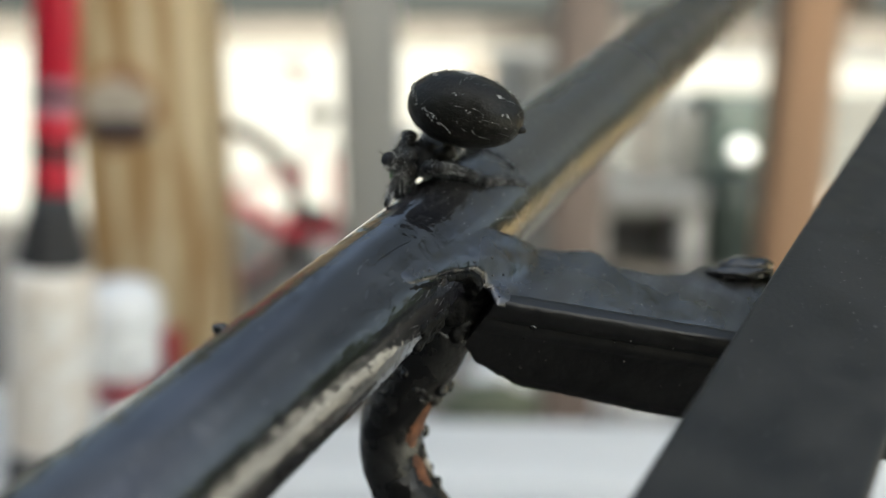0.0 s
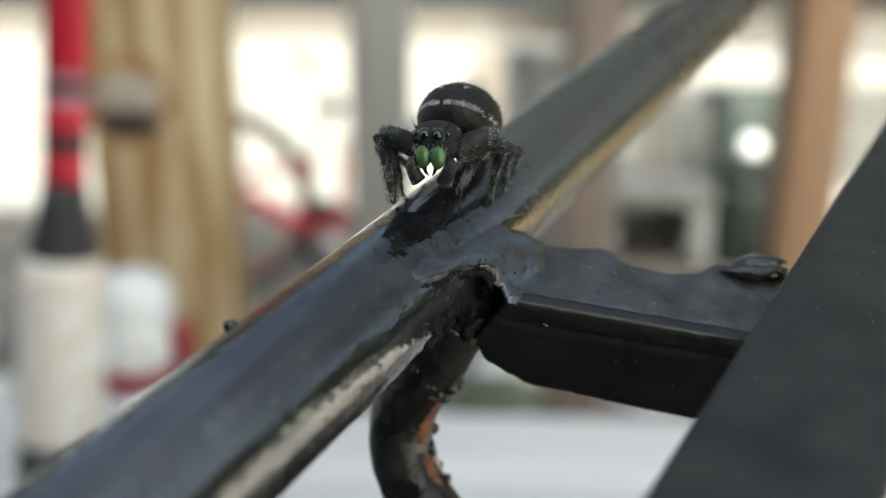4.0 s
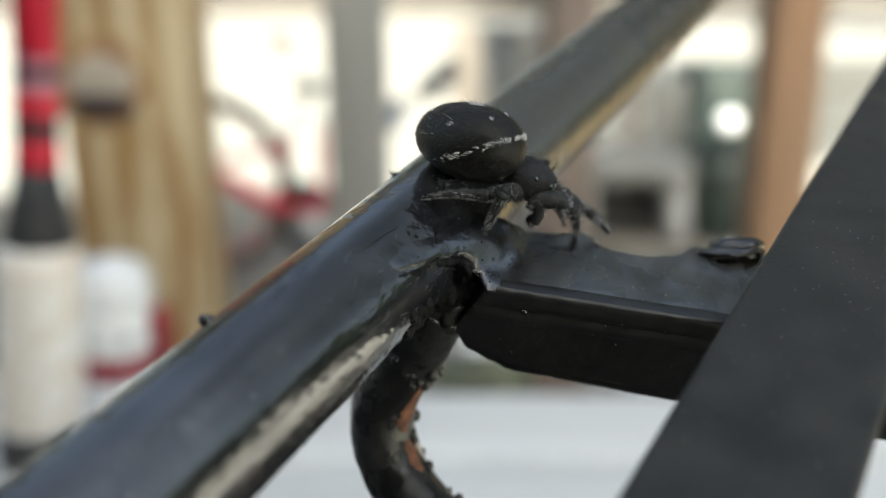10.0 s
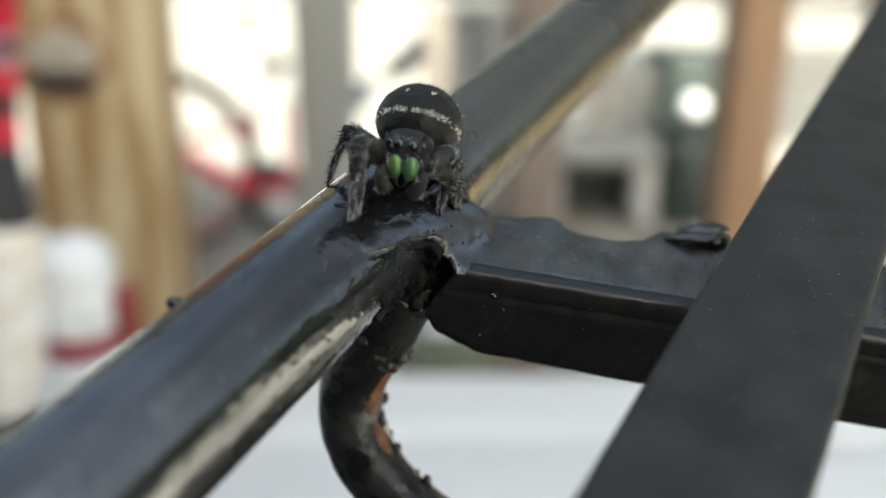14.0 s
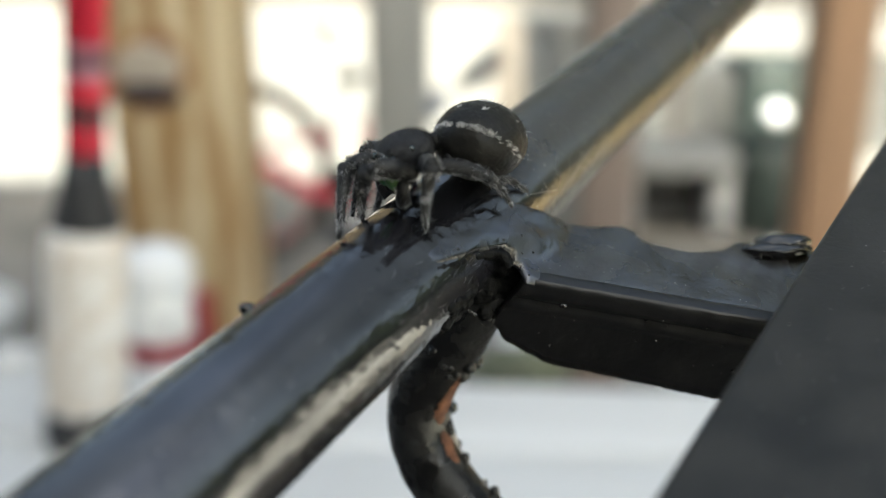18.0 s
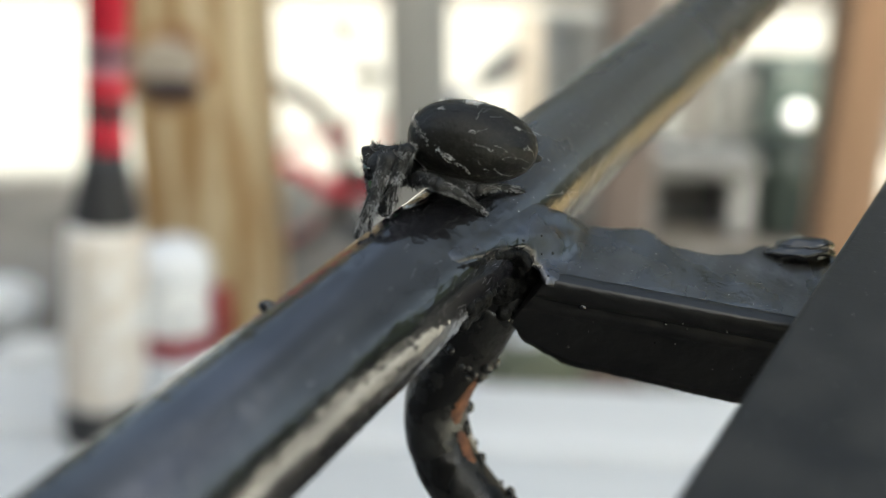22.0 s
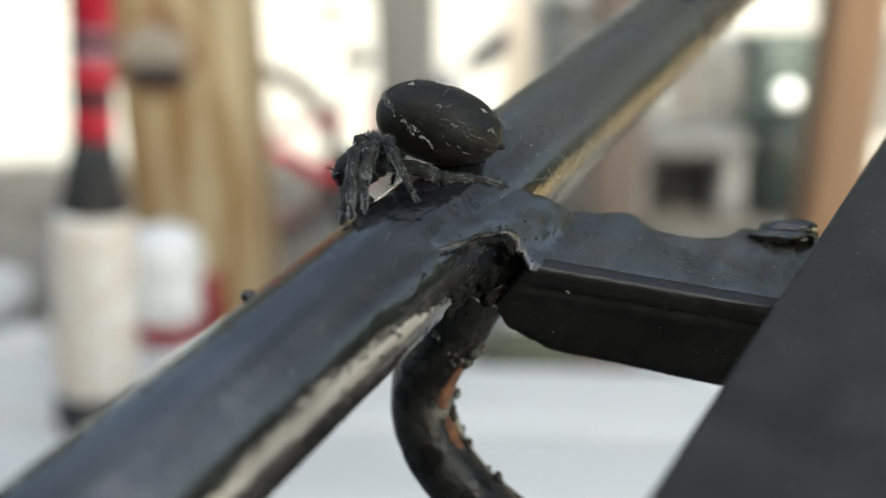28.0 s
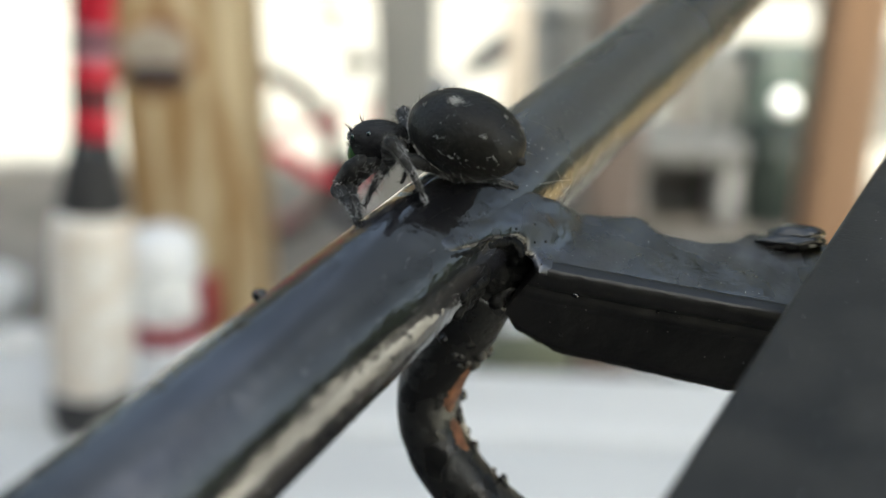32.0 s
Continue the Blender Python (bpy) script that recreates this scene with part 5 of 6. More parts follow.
# white band round the front of the abdomen, with spots behind it
band = []
while len(band) < 420:
    th, ph = rng.uniform(0.1, 1.6), rng.uniform(-2.2, 2.2)
    q = abdomen_point(th, ph)
    if abs(q.z - 0.46 * q.x + 0.86 + rng.gauss(0, 0.05)) < 0.14 and q.x > 0.1 and noise.noise((q.x * 2.2, q.y * 2.2, q.z * 2.2)) > -0.25:
        band.append(abd_spot(th, ph))
hairs("white_band", band, 0.26 * MM, 0.018 * MM, HAIR_WHITE, abdomen, 0.75, 3, "band of white hairs")
for th, ph, nn, sp in ((1.45, 0.0, 300, 0.062), (0.95, 0.35, 22, 0.03), (0.95, -0.35, 22, 0.03), (2.2, 0.5, 26, 0.03), (2.2, -0.5, 26, 0.03),
                       (1.5, 0.95, 9, 0.03), (1.5, -0.95, 9, 0.03), (1.78, 1.3, 6, 0.02), (1.78, -1.3, 6, 0.02), (2.1, 1.4, 6, 0.06), (2.1, -1.4, 6, 0.06),
                       (2.45, 1.1, 7, 0.06), (2.45, -1.1, 7, 0.06)):
    hairs("white_spot", [abd_spot(th + rng.gauss(0, sp), ph + rng.gauss(0, sp)) for _ in range(nn)], 0.2 * MM, 0.022 * MM, HAIR_WHITE, abdomen, 0.92, int(th * 100 + ph * 10))
part("spinneret", ball(0.34 * MM, (ABD_C + Vector((-3.9, 0, -0.35))) * MM, (1.4, 1, 0.8), 2), CUTICLE, abdomen)


def build_carapace():
    bm = bmesh.new()
    bmesh.ops.create_icosphere(bm, subdivisions=4, radius=1)
    for v in bm.verts:
        x, y, z = v.co
        sx = math.copysign(abs(x) ** 0.8, x)
        wide = 1.7 * (1 - 0.16 * max(0, sx)) * (1 - 0.2 * max(0, -sx) ** 2)
        high = 1.46 * (1 + 0.12 * max(0, sx)) * (1 - 0.25 * max(0, -sx))
        sy = math.copysign(abs(y) ** 0.85, y)
        sz = math.copysign(abs(z) ** (0.75 if z > 0 else 0.9), z)
        v.co = hd(2.55 + 1.98 * sx, wide * sy, 0.15 + high * sz * (1 if z > 0 else 0.9))
    return smooth(bm)


carapace = part("carapace", build_carapace(), CARAPACE, spider, "black carapace")
part("waist", tube([Vector((-0.6, 0, -0.2)) * MM, Vector((0.2, 0, -0.2)) * MM, Vector((1.0, 0, -0.1)) * MM], 0.55 * MM, 14), CUTICLE, spider)
for side in (-1, 1):
    for nm, p, r in (("large_eye", (4.26, 0.43, 0.82), 0.36), ("side_eye", (3.98, 1.05, 0.86), 0.2), ("rear_eye", (2.7, 1.3, 1.0), 0.24), ("small_eye", (3.3, 1.2, 0.98), 0.1)):
        part(nm, ball(r * HEAD * MM, hd(p[0], side * p[1], p[2]), (1, 1, 1), 3), EYE, carapace)
    part("jaw", ball(0.6 * HEAD * MM, hd(4.3, side * 0.5, -0.62), (0.8, 0.84, 1.36), 3, 0.06, 2), GREEN, spider, "iridescent green jaw")
    part("fang", tube([hd(4.4, side * 0.42, -1.2), hd(4.45, side * 0.3, -1.6), hd(4.3, side * 0.12, -1.85)], lambda u: (0.16 - 0.12 * u) * MM, 10), CUTICLE, spider)
    palp = part("palp", tube(spline([hd(3.7, side * 1.0, -0.9), hd(4.15, side * 1.3, -1.1), hd(4.3, side * 1.15, -1.75), hd(4.2, side * 0.85, -2.3)], 16),
                             lambda u: (0.32 + 0.16 * u) * MM, 12, 0.05 * MM, 3000), LEG_SKIN, spider)
    hairs("palp_hair", [(hd(4.2 + rng.uniform(-0.25, 0.3), side * (1.1 + rng.uniform(-0.3, 0.35)), -1.5 + rng.uniform(-0.8, 0.6)), Vector((rng.uniform(0, 1), side * rng.uniform(-0.3, 1), rng.uniform(-0.7, 0.4))).normalized(), Vector((0.3, 0, -1))) for _ in range(190)],
          0.42 * MM, 0.014 * MM, HAIR_GREY, palp, 0.5, 6)


def carapace_spot():
    th, ph = rng.uniform(0.3, 2.8), rng.uniform(-1.7, 1.7)
    n = Vector((math.cos(th), math.sin(th) * math.sin(ph), math.sin(th) * math.cos(ph)))
    return hd(2.55 + 1.95 * n.x, 1.6 * n.y, 0.15 + 1.25 * n.z), n, Vector((0.6, 0, 0.3))


hairs("dark_hair", [carapace_spot() for _ in range(1300)], 0.36 * MM, 0.013 * MM, HAIR_BLACK, carapace, 0.45, 8)
for sd_ in (-1, 1):
    hairs("eye_rim_hair", [(hd(4.3, sd_ * 0.43 + 0.46 * math.cos(q), 0.82 + 0.46 * math.sin(q)), Vector((0.4, math.cos(q), math.sin(q))).normalized(), Vector((0.8, 0, 0.2))) for q in (2 * math.pi * k / 30 for k in range(30))],
          0.16 * MM, 0.018 * MM, HAIR_GREY, carapace, 0.4, 15)
hairs("pale_fleck", [carapace_spot() for _ in range(220)], 0.2 * MM, 0.016 * MM, HAIR_GREY, carapace, 0.85, 16)
hairs("tuft", [(hd(4.0, s * rng.uniform(0.9, 1.2), 1.25), Vector((0.3, s * 0.4, 1)).normalized(), Vector((0.2, s * 0.3, 1))) for s in (-1, 1) for _ in range(7)], 0.75 * MM, 0.016 * MM, HAIR_BLACK, carapace, 0.3, 9)
hairs("face_hair", [(hd(4.5, rng.uniform(-1.2, 1.2), rng.uniform(-0.5, 0.3)), Vector((1, 0, 0)), Vector((0.3, 0, -1))) for _ in range(90)], 0.3 * MM, 0.013 * MM, HAIR_GREY, carapace, 0.5, 10)

# legs: (place of the hip, upper length, lower length, thickness)
LEGS = [((2.8, 1.15, -0.6), 2.9, 4.6, 0.54), ((2.1, 1.3, -0.75), 3.0, 4.4, 0.47), ((1.4, 1.5, -0.85), 2.9, 4.2, 0.39), ((0.7, 1.3, -0.8), 3.4, 4.7, 0.39)]
# which way each knee is raised: out, up, forward
KNEES = [(0.5, 0.65, -0.2), (0.55, 0.5, -0.25), (0.8, 0.28, -0.3), (0.85, 0.28, 0.2)]


def leg_upper(l, r):
    pts = [Vector((l * k / 14, 0, 0.25 * math.sin(math.pi * k / 14))) * MM for k in range(15)]
    return tube(pts, lambda u: r * (0.72 + 0.5 * math.sin(math.pi * min(1, u * 0.9 + 0.1)) - 0.06 * math.cos(u * 20)) * MM, 14, 0.03 * MM, 3500)


def leg_lower(l, r):
    """Shin and foot: swells, narrows at the joints, and bends a little inwards."""
    pts = [Vector((l * k / 24, 0, 0.22 * math.sin(math.pi * k / 24) - 0.0)) * MM for k in range(25)]

    def rad(u):
        base = 0.95 - 0.74 * u
        joint = 0.16 * math.exp(-((u - 0.03) / 0.05) ** 2) - 0.10 * math.exp(-((u - 0.48) / 0.05) ** 2) - 0.10 * math.exp(-((u - 0.78) / 0.04) ** 2)
        return r * max(0.14, base + joint) * MM
    return tube(pts, rad, 14, 0.025 * MM, 3500)


def leg_hairs(name, l, r, tip, count, parent, material, seedv, a=0.0, b=1.0, long_=0.42, flat=0.55):
    rnd = random.Random(seedv)
    spots = []
    for _ in range(count):
        u = rnd.uniform(a, b)
        an = rnd.uniform(0, 2 * math.pi)
        n = Vector((0, math.cos(an), math.sin(an)))
        rr = r * (0.95 - 0.74 * u if tip else 1.0)
        spots.append((Vector((l * u, 0, 0.2 * math.sin(math.pi * u))) * MM + n * rr * MM, n, Vector((1, 0, 0))))
    return hairs(name, spots, long_ * MM, 0.012 * MM, material, parent, flat, seedv)


def leg_scales(name, l, r, tip, count, parent, seedv):
    """Pale flat-lying hairs in loose bands and patches."""
    rnd = random.Random(seedv)
    spots = []
    while len(spots) < count:
        u, an = rnd.uniform(0.02, 0.97), rnd.uniform(0, 2 * math.pi)
        band_ = math.sin(u * 17 + seedv) * 0.3 + noise.noise((u * 7, math.cos(an) * 1.6, math.sin(an) * 1.6 + seedv))
        if band_ + rnd.gauss(0, 0.15) < 0.12:
            continue
        n = Vector((0, math.cos(an), math.sin(an)))
        rr = r * (0.95 - 0.74 * u if tip else 1.02)
        spots.append((Vector((l * u, 0, 0.2 * math.sin(math.pi * u))) * MM + n * rr * MM, n, Vector((1, 0, 0))))
    return hairs(name, spots, 0.24 * MM, 0.017 * MM, HAIR_GREY, parent, 0.8, seedv)


legs = []
for i, (hip, l1, l2, r) in enumerate(LEGS):
    for side in (1, -1):
        upper = part("leg", leg_upper(l1, r), LEG_SKIN, spider)
        lower = part("shin", leg_lower(l2, r), LEG_SKIN, spider)
        sd = 20 + i * 4 + side
        leg_hairs("leg_hair", l1, r, False, 170, upper, HAIR_BLACK, sd)
        leg_hairs("leg_fuzz", l1, r, False, 420, upper, HAIR_ASH, sd + 200, long_=0.27, flat=0.74)
        leg_scales("leg_fleck", l1, r, False, 520 if i < 2 else 340, upper, sd + 80)
        legs.append((upper, lower, Vector((hip[0], side * hip[1], hip[2])), l1, l2, side, i))
        leg_hairs("shin_hair", l2, r, True, 200, lower, HAIR_BLACK, sd + 40)
        leg_hairs("shin_fuzz", l2, r, True, 420, lower, HAIR_ASH, sd + 240, b=0.85, long_=0.25, flat=0.74)
        leg_scales("shin_fleck", l2, r, True, 520 if i < 2 else 340, lower, sd + 120)
        hairs("foot_hair", [(Vector((l2 * rng.uniform(0.8, 0.9), 0, 0.1)) * MM + q * r * 0.34 * MM, q, Vector((1, 0, 0))) for q in (Vector((0, math.cos(a), math.sin(a))) for a in (rng.uniform(0, 6.28) for _ in range(12)))],
              0.26 * MM, 0.015 * MM, HAIR_WHITE, lower, 0.85, sd)


# where each foot would rest, ahead and to the side of the waist, per leg pair
ROUND_FRONT = {"R1": (0.4, 1, 0.4), "R2": (0.7, 1, 0.7), "L1": (0.05, 1, 0)}
BOWED = {"L1": (0.1, -0.7, 0.7), "R1": (0.4, 0.05, 0.4), "L2": (0.1, 1, -0.7)}
DIPPED = {"R1": (0.4, 1, 0.4), "L3": (0.4, 1, -0.4)}
UPRIGHT = {"L2": (0.7, 1, 0.35), "R1": (0.4, 0.4, -0.4)}
GATHERED = {"L1": (0.7, -1, 0.7), "R1": (0.5, 0.05, 0.8), "L2": (0.5, -0.9, 0.8), "L3": (1, 0.7, -0.6)}
STANCE = [(5.6, 2.2), (3.6, 3.6), (0.0, 3.9), (-3.2, 3.4)]


def body_up(a, h):
    """The way up for the spider: half away from the rod, half true up."""
    mid = a.lerp(h, 0.55)
    foot = ROD_A + ROD_D * (mid - ROD_A).dot(ROD_D)
    return ((mid - foot).normalized() * 0.42 + FRAME_UP * 0.58).normalized()


def body_matrices(a, h, nod, twist, roll=0.0):
    """Poses of the head part and of the abdomen in the frame's space: x from tail to head, z away from the rod."""
    a, h = Vector(a), Vector(h)
    up = body_up(a, h)
    level = h - a
    level = (level - up * level.dot(up)).normalized()
    out = []
    for rise, yaw in ((nod, 0.0), (0.28 if nod > -0.4 else 0.5, twist)):
        f = (Matrix.Rotation(radians(yaw), 3, up) @ level + up * rise).normalized()
        z = (up - f * up.dot(f)).normalized()
        out.append(Matrix((f, z.cross(f), z)).transposed().to_4x4())
    out[0].translation = h - out[0].to_3x3() @ Vector((2.35, 0, 0.13))
    out[1] = out[1] @ Matrix.Rotation(radians(roll), 4, "X")
    out[1].translation = a
    return out


def on_metal(p):
    """The nearest spot on the rod or on the bracket's top."""
    axis = ROD_A + ROD_D * (p - ROD_A).dot(ROD_D)
    q = axis + (p - axis).normalized() * (ROD_R + 0.1)
    rel = p - BRK_O
    s, t = rel.dot(BRK_X), rel.dot(BRK_Y)
    if s > -2.0 and -0.3 < t < 7.0:
        b = BRK_O + BRK_X * s + BRK_Y * max(t, front_edge(s)) + BRK_N * 0.15
        if (b - p).length < (q - p).length:
            return b
    return q


def leg_pose(hip, foot, l1, l2, up, knee_way):
    """Two-piece leg from hip to foot with a raised knee, in the spider's space."""
    d = foot - hip
    dist = max(l2 - l1 + 0.3, min(d.length, (l1 + l2) * 0.985))
    u = d.normalized()
    foot = hip + u * dist
    k = (l1 * l1 - l2 * l2 + dist * dist) / (2 * dist)
    hgt = math.sqrt(max(0.02, l1 * l1 - k * k))
    out = Vector((knee_way[2], math.copysign(knee_way[0], hip.y), 0)) + up * knee_way[1]
    out = (out - u * out.dot(u)).normalized()
    knee = hip + u * k + out * hgt
    m1 = leg_matrix(hip, knee)
    m2 = leg_matrix(knee, foot)
    return m1, m2


def leg_matrix(a, b):
    x = (b - a).normalized()
    z = Vector((0, 0, 1))
    z = (z - x * z.dot(x)).normalized()
    m = Matrix((x, z.cross(x), z)).transposed().to_4x4()
    m.translation = a
    return m


body_rows, abdomen_rows = [], []
leg_rows = [([], []) for _ in legs]


def in_metres(m):
    m = m.copy()
    m.translation = m.translation * MM
    return m


keys = []


def stand(t, tail, head, nod, twist=0, roll=0, knees={}, **feet):
    """The spider at t seconds: the middles of abdomen and head part, the head's nod, the abdomen's twist and roll, and the feet that are set down at known spots
    (L1 to L4 on its left, R1 to R4 on its right), all in the frame's millimetres; other feet take the usual stance, and other knees the usual bend."""
    m, ma = body_matrices(tail, head, nod, twist)
    spots, bends = [], []
    for upper, lower, hip, l1, l2, side, i in legs:
        which = ("L" if side > 0 else "R") + str(i + 1)
        spot = feet.get(which)
        bends.append(Vector(knees.get(which, KNEES[i])))
        if spot is None:
            fx, fy = STANCE[i]
            spot = on_metal(m @ Vector((fx, side * fy, -3.2)))
        spots.append(Vector(spot))
    keys.append((t, Vector(tail), Vector(head), nod, twist, spots, roll, bends))


def settle(t, tail, head, nod, twist, spots, roll, bends):
    """One row for every piece of the spider."""
    m, ma = body_matrices(tail, head, nod, twist, roll)
    inv = m.inverted()
    up = inv.to_3x3() @ body_up(tail, head)
    body_rows.append((t, FRAME_POSE @ in_metres(m)))
    abdomen_rows.append((t, in_metres(inv @ ma)))
    for (upper, lower, hip, l1, l2, side, i), (r1, r2), spot, bend in zip(legs, leg_rows, spots, bends):
        m1, m2 = leg_pose(hip, inv @ spot, l1, l2, up, bend)
        r1.append((t, in_metres(m1)))
        r2.append((t, in_metres(m2)))


def settle_all():
    """From stance to stance in short steps, the feet moving one after the other."""
    for a, b in zip(keys, keys[1:]):
        n = max(1, round((b[0] - a[0]) / 0.2))
        for k in range(n):
            u = k / n
            e = step(u, 0, 1)
            spots = []
            for q, (sa, sb) in enumerate(zip(a[5], b[5])):
                late = 0.12 * (q % 3)
                w = step(u, late, late + 0.7)
                lift = min(1.2, (sb - sa).length * 0.25) * math.sin(math.pi * w)
                spots.append(sa.lerp(sb, w) + FRAME_UP * lift)
            settle(a[0] + (b[0] - a[0]) * u, a[1].lerp(b[1], e), a[2].lerp(b[2], e), a[3] + (b[3] - a[3]) * e, a[4] + (b[4] - a[4]) * e, spots, a[6] + (b[6] - a[6]) * e,
                   [ka.lerp(kb, e) for ka, kb in zip(a[7], b[7])])
    settle(*keys[-1])


def motions():
    stand(0, (4.60, 10.71, 0.51), (1.27, 7.81, -2.40), -0.35, 0, 0, L1=(0.3, 5.2, -0.3), R1=(-0.8, 4.3, 0.9), L2=(1.2, 6.1, -2.5), L3=(5.5, 6.3, -1.1), L4=(9.4, 6.1, -3.4))
    stand(2.3, (4.34, 10.67, 0.16), (1.16, 7.91, -3.00), -0.35, 0, 0, L1=(0.2, 5.3, -1.3), R1=(-1.0, 4.3, 0.2), L2=(1.2, 6.1, -2.5), L3=(5.4, 6.3, -1.1), L4=(9.1, 6.2, -3.1))
    stand(3, (5.39, 10.76, -1.22), (1.64, 8.47, 1.23), -0.30, 0, 0, R1=(-0.8, 4.5, -0.0), L1=(1.7, 6.0, -0.9), L2=(3.6, 4.9, 1.1), L3=(6.0, 6.5, -1.4), L4=(9.9, 8.0, -4.7), R3=(0.3, 5.4, -1.8), R4=(3.2, 7.4, -5.0))
    stand(3.5, (3.77, 10.18, -0.94), (1.59, 7.83, 3.78), 0.10, 0, 0, R1=(-1.3, 4.0, 1.0), R2=(-1.8, 3.4, 2.4), L1=(2.4, 4.6, 1.9), L2=(5.3, 4.2, 1.0), L3=(6.2, 4.8, -0.1), L4=(7.4, 6.0, -1.6))
    stand(5.5, (2.53, 9.41, -0.13), (3.18, 7.71, 5.05), 0.20, 0, 0, R4=(-1.0, 4.2, 0.3), R3=(-0.2, 4.0, 2.5), R2=(0.5, 4.4, 2.0), R1=(2.5, 3.4, 3.2), L1=(5.1, 2.8, 1.9), L2=(6.3, 3.0, 0.6), L3=(8.4, 4.6, -4.0), L4=(7.8, 6.6, -5.4))
    stand(6, (2.30, 9.35, -0.17), (4.04, 7.73, 4.76), 0.20, 0, 0, R4=(-1.0, 4.0, 1.6), R3=(0.1, 4.5, 1.7), R2=(1.8, 4.0, 2.8), R1=(3.0, 3.3, 3.0), L1=(7.4, 3.3, -0.7), L2=(7.9, 2.8, -1.4), L3=(8.4, 4.6, -4.0), L4=(7.8, 6.6, -5.4))
    stand(7, (2.28, 9.36, -0.30), (4.51, 7.59, 4.38), 0.20, 0, 0, R4=(-1.0, 4.3, 0.7), R3=(0.2, 4.6, 1.4), R2=(1.8, 4.1, 2.6), R1=(3.0, 3.4, 3.0), L1=(7.2, 3.2, -0.5), L2=(7.8, 2.8, -1.3), L3=(8.4, 4.6, -4.0), L4=(7.8, 6.6, -5.4))
    stand(8, (2.18, 9.56, -0.33), (4.56, 7.41, 4.21), 0.20, 0, 0, R4=(-0.9, 4.2, 1.4), R3=(0.4, 4.9, 1.1), R2=(2.0, 3.9, 2.9), R1=(4.0, 3.1, 2.6), L1=(7.7, 2.6, -1.2), L2=(8.1, 3.3, -1.6), L3=(8.4, 4.6, -4.0), L4=(7.8, 6.6, -5.4))
    stand(9, (2.72, 9.31, -1.08), (5.25, 6.43, 2.61), 0.00, -10, 0, R4=(-0.8, 4.4, 0.7), R3=(0.5, 4.9, 1.1), R2=(2.5, 3.6, 3.0), R1=(3.9, 2.1, 3.1), L1=(8.7, 2.3, -3.7), L2=(9.7, 2.2, -3.7), L3=(9.4, 3.8, -5.0), L4=(8.4, 6.0, -5.6))
    stand(9.5, (4.29, 8.22, 0.30), (7.76, 5.56, 1.66), -0.20, -25, 0, R4=(-0.4, 4.7, -0.6), R3=(1.9, 3.6, 3.2), R2=(4.6, 1.8, 2.6), R1=(10.7, 1.5, -2.9), L1=(11.7, 0.9, -2.4), L2=(10.8, 2.0, -3.7))
    stand(10, (5.46, 7.35, 1.46), (9.30, 4.88, 0.54), -0.20, -40, 0, R4=(0.5, 5.6, -1.7), R3=(2.2, 3.6, 3.1), R2=(6.0, 0.9, 0.9), R1=(13.3, 1.1, -2.9), L1=(16.2, 1.0, -3.2), L2=(12.7, 1.9, -3.9))
    stand(10.4, (5.45, 6.95, 1.73), (10.11, 4.64, -0.05), -0.10, -40, 0, R4=(0.6, 5.5, -0.9), R3=(2.4, 3.3, 3.3), R2=(4.7, 0.4, 2.6), R1=(11.1, 1.0, -2.3), L1=(16.0, 1.1, -3.3), L2=(13.0, 1.6, -3.5))
    stand(10.7, (5.68, 6.85, 1.62), (9.66, 4.11, 1.89), 0.00, -35, 0, R4=(0.6, 5.5, -0.9), R3=(2.4, 3.1, 3.5), R2=(4.9, 0.6, 2.3), R1=(10.3, 0.9, -2.1), L1=(14.9, 0.9, -2.9), L2=(12.9, 1.4, -3.2))
    stand(11, (5.23, 7.20, 1.26), (6.25, 4.22, 4.98), 0.20, 0, 0, R4=(0.9, 5.9, -2.2), R3=(0.6, 3.4, 3.7), R2=(2.1, 1.9, 4.6), R1=(4.9, 0.6, 2.4), L1=(10.6, 0.7, -1.8), L2=(14.0, 0.9, -2.7), L3=(10.6, 2.6, -4.8), L4=(9.0, 5.4, -5.4))
    stand(12, (4.85, 7.45, 0.96), (6.12, 4.58, 4.83), 0.22, 0, 0, R4=(1.0, 6.0, -2.4), R3=(0.6, 2.4, 4.9), R2=(2.3, 1.3, 4.8), R1=(5.0, -0.2, 2.0), L1=(11.6, 0.8, -2.1), L2=(13.4, -0.7, -0.3), L3=(10.6, 2.6, -4.8), L4=(9.0, 5.4, -5.4))
    stand(12.5, (4.94, 7.31, 1.17), (6.03, 4.52, 5.10), 0.22, 0, 0, R3=(0.0, 2.9, 4.4), R2=(1.8, 1.3, 5.2), R1=(4.2, 0.4, 3.3), L1=(11.3, 0.9, -2.2), L2=(13.1, 0.7, -2.2), R4=(1.0, 6.0, -2.4), L3=(10.6, 2.6, -4.8), L4=(9.0, 5.4, -5.4))
    stand(13, (4.72, 7.41, 1.22), (5.05, 4.86, 5.44), 0.25, 0, 0, R4=(0.7, 5.7, -1.4), R3=(0.4, 2.2, 5.2), R2=(2.2, 1.3, 4.9), R1=(3.5, 0.3, 4.0), L1=(8.5, 0.2, -0.8), L2=(11.5, 0.9, -2.2), L3=(10.6, 2.6, -4.8), L4=(9.0, 5.4, -5.4))
    stand(13.3, (4.45, 7.52, 1.27), (3.95, 5.30, 5.66), 0.25, 0, 0, R3=(-0.0, 1.5, 6.0), R2=(0.5, 0.7, 6.5), R1=(1.1, 0.5, 6.2), L1=(6.2, 0.4, 0.1), L2=(11.0, 0.9, -2.2), L4=(8.2, 4.8, -4.0), R4=(1.2, 6.4, -3.0))
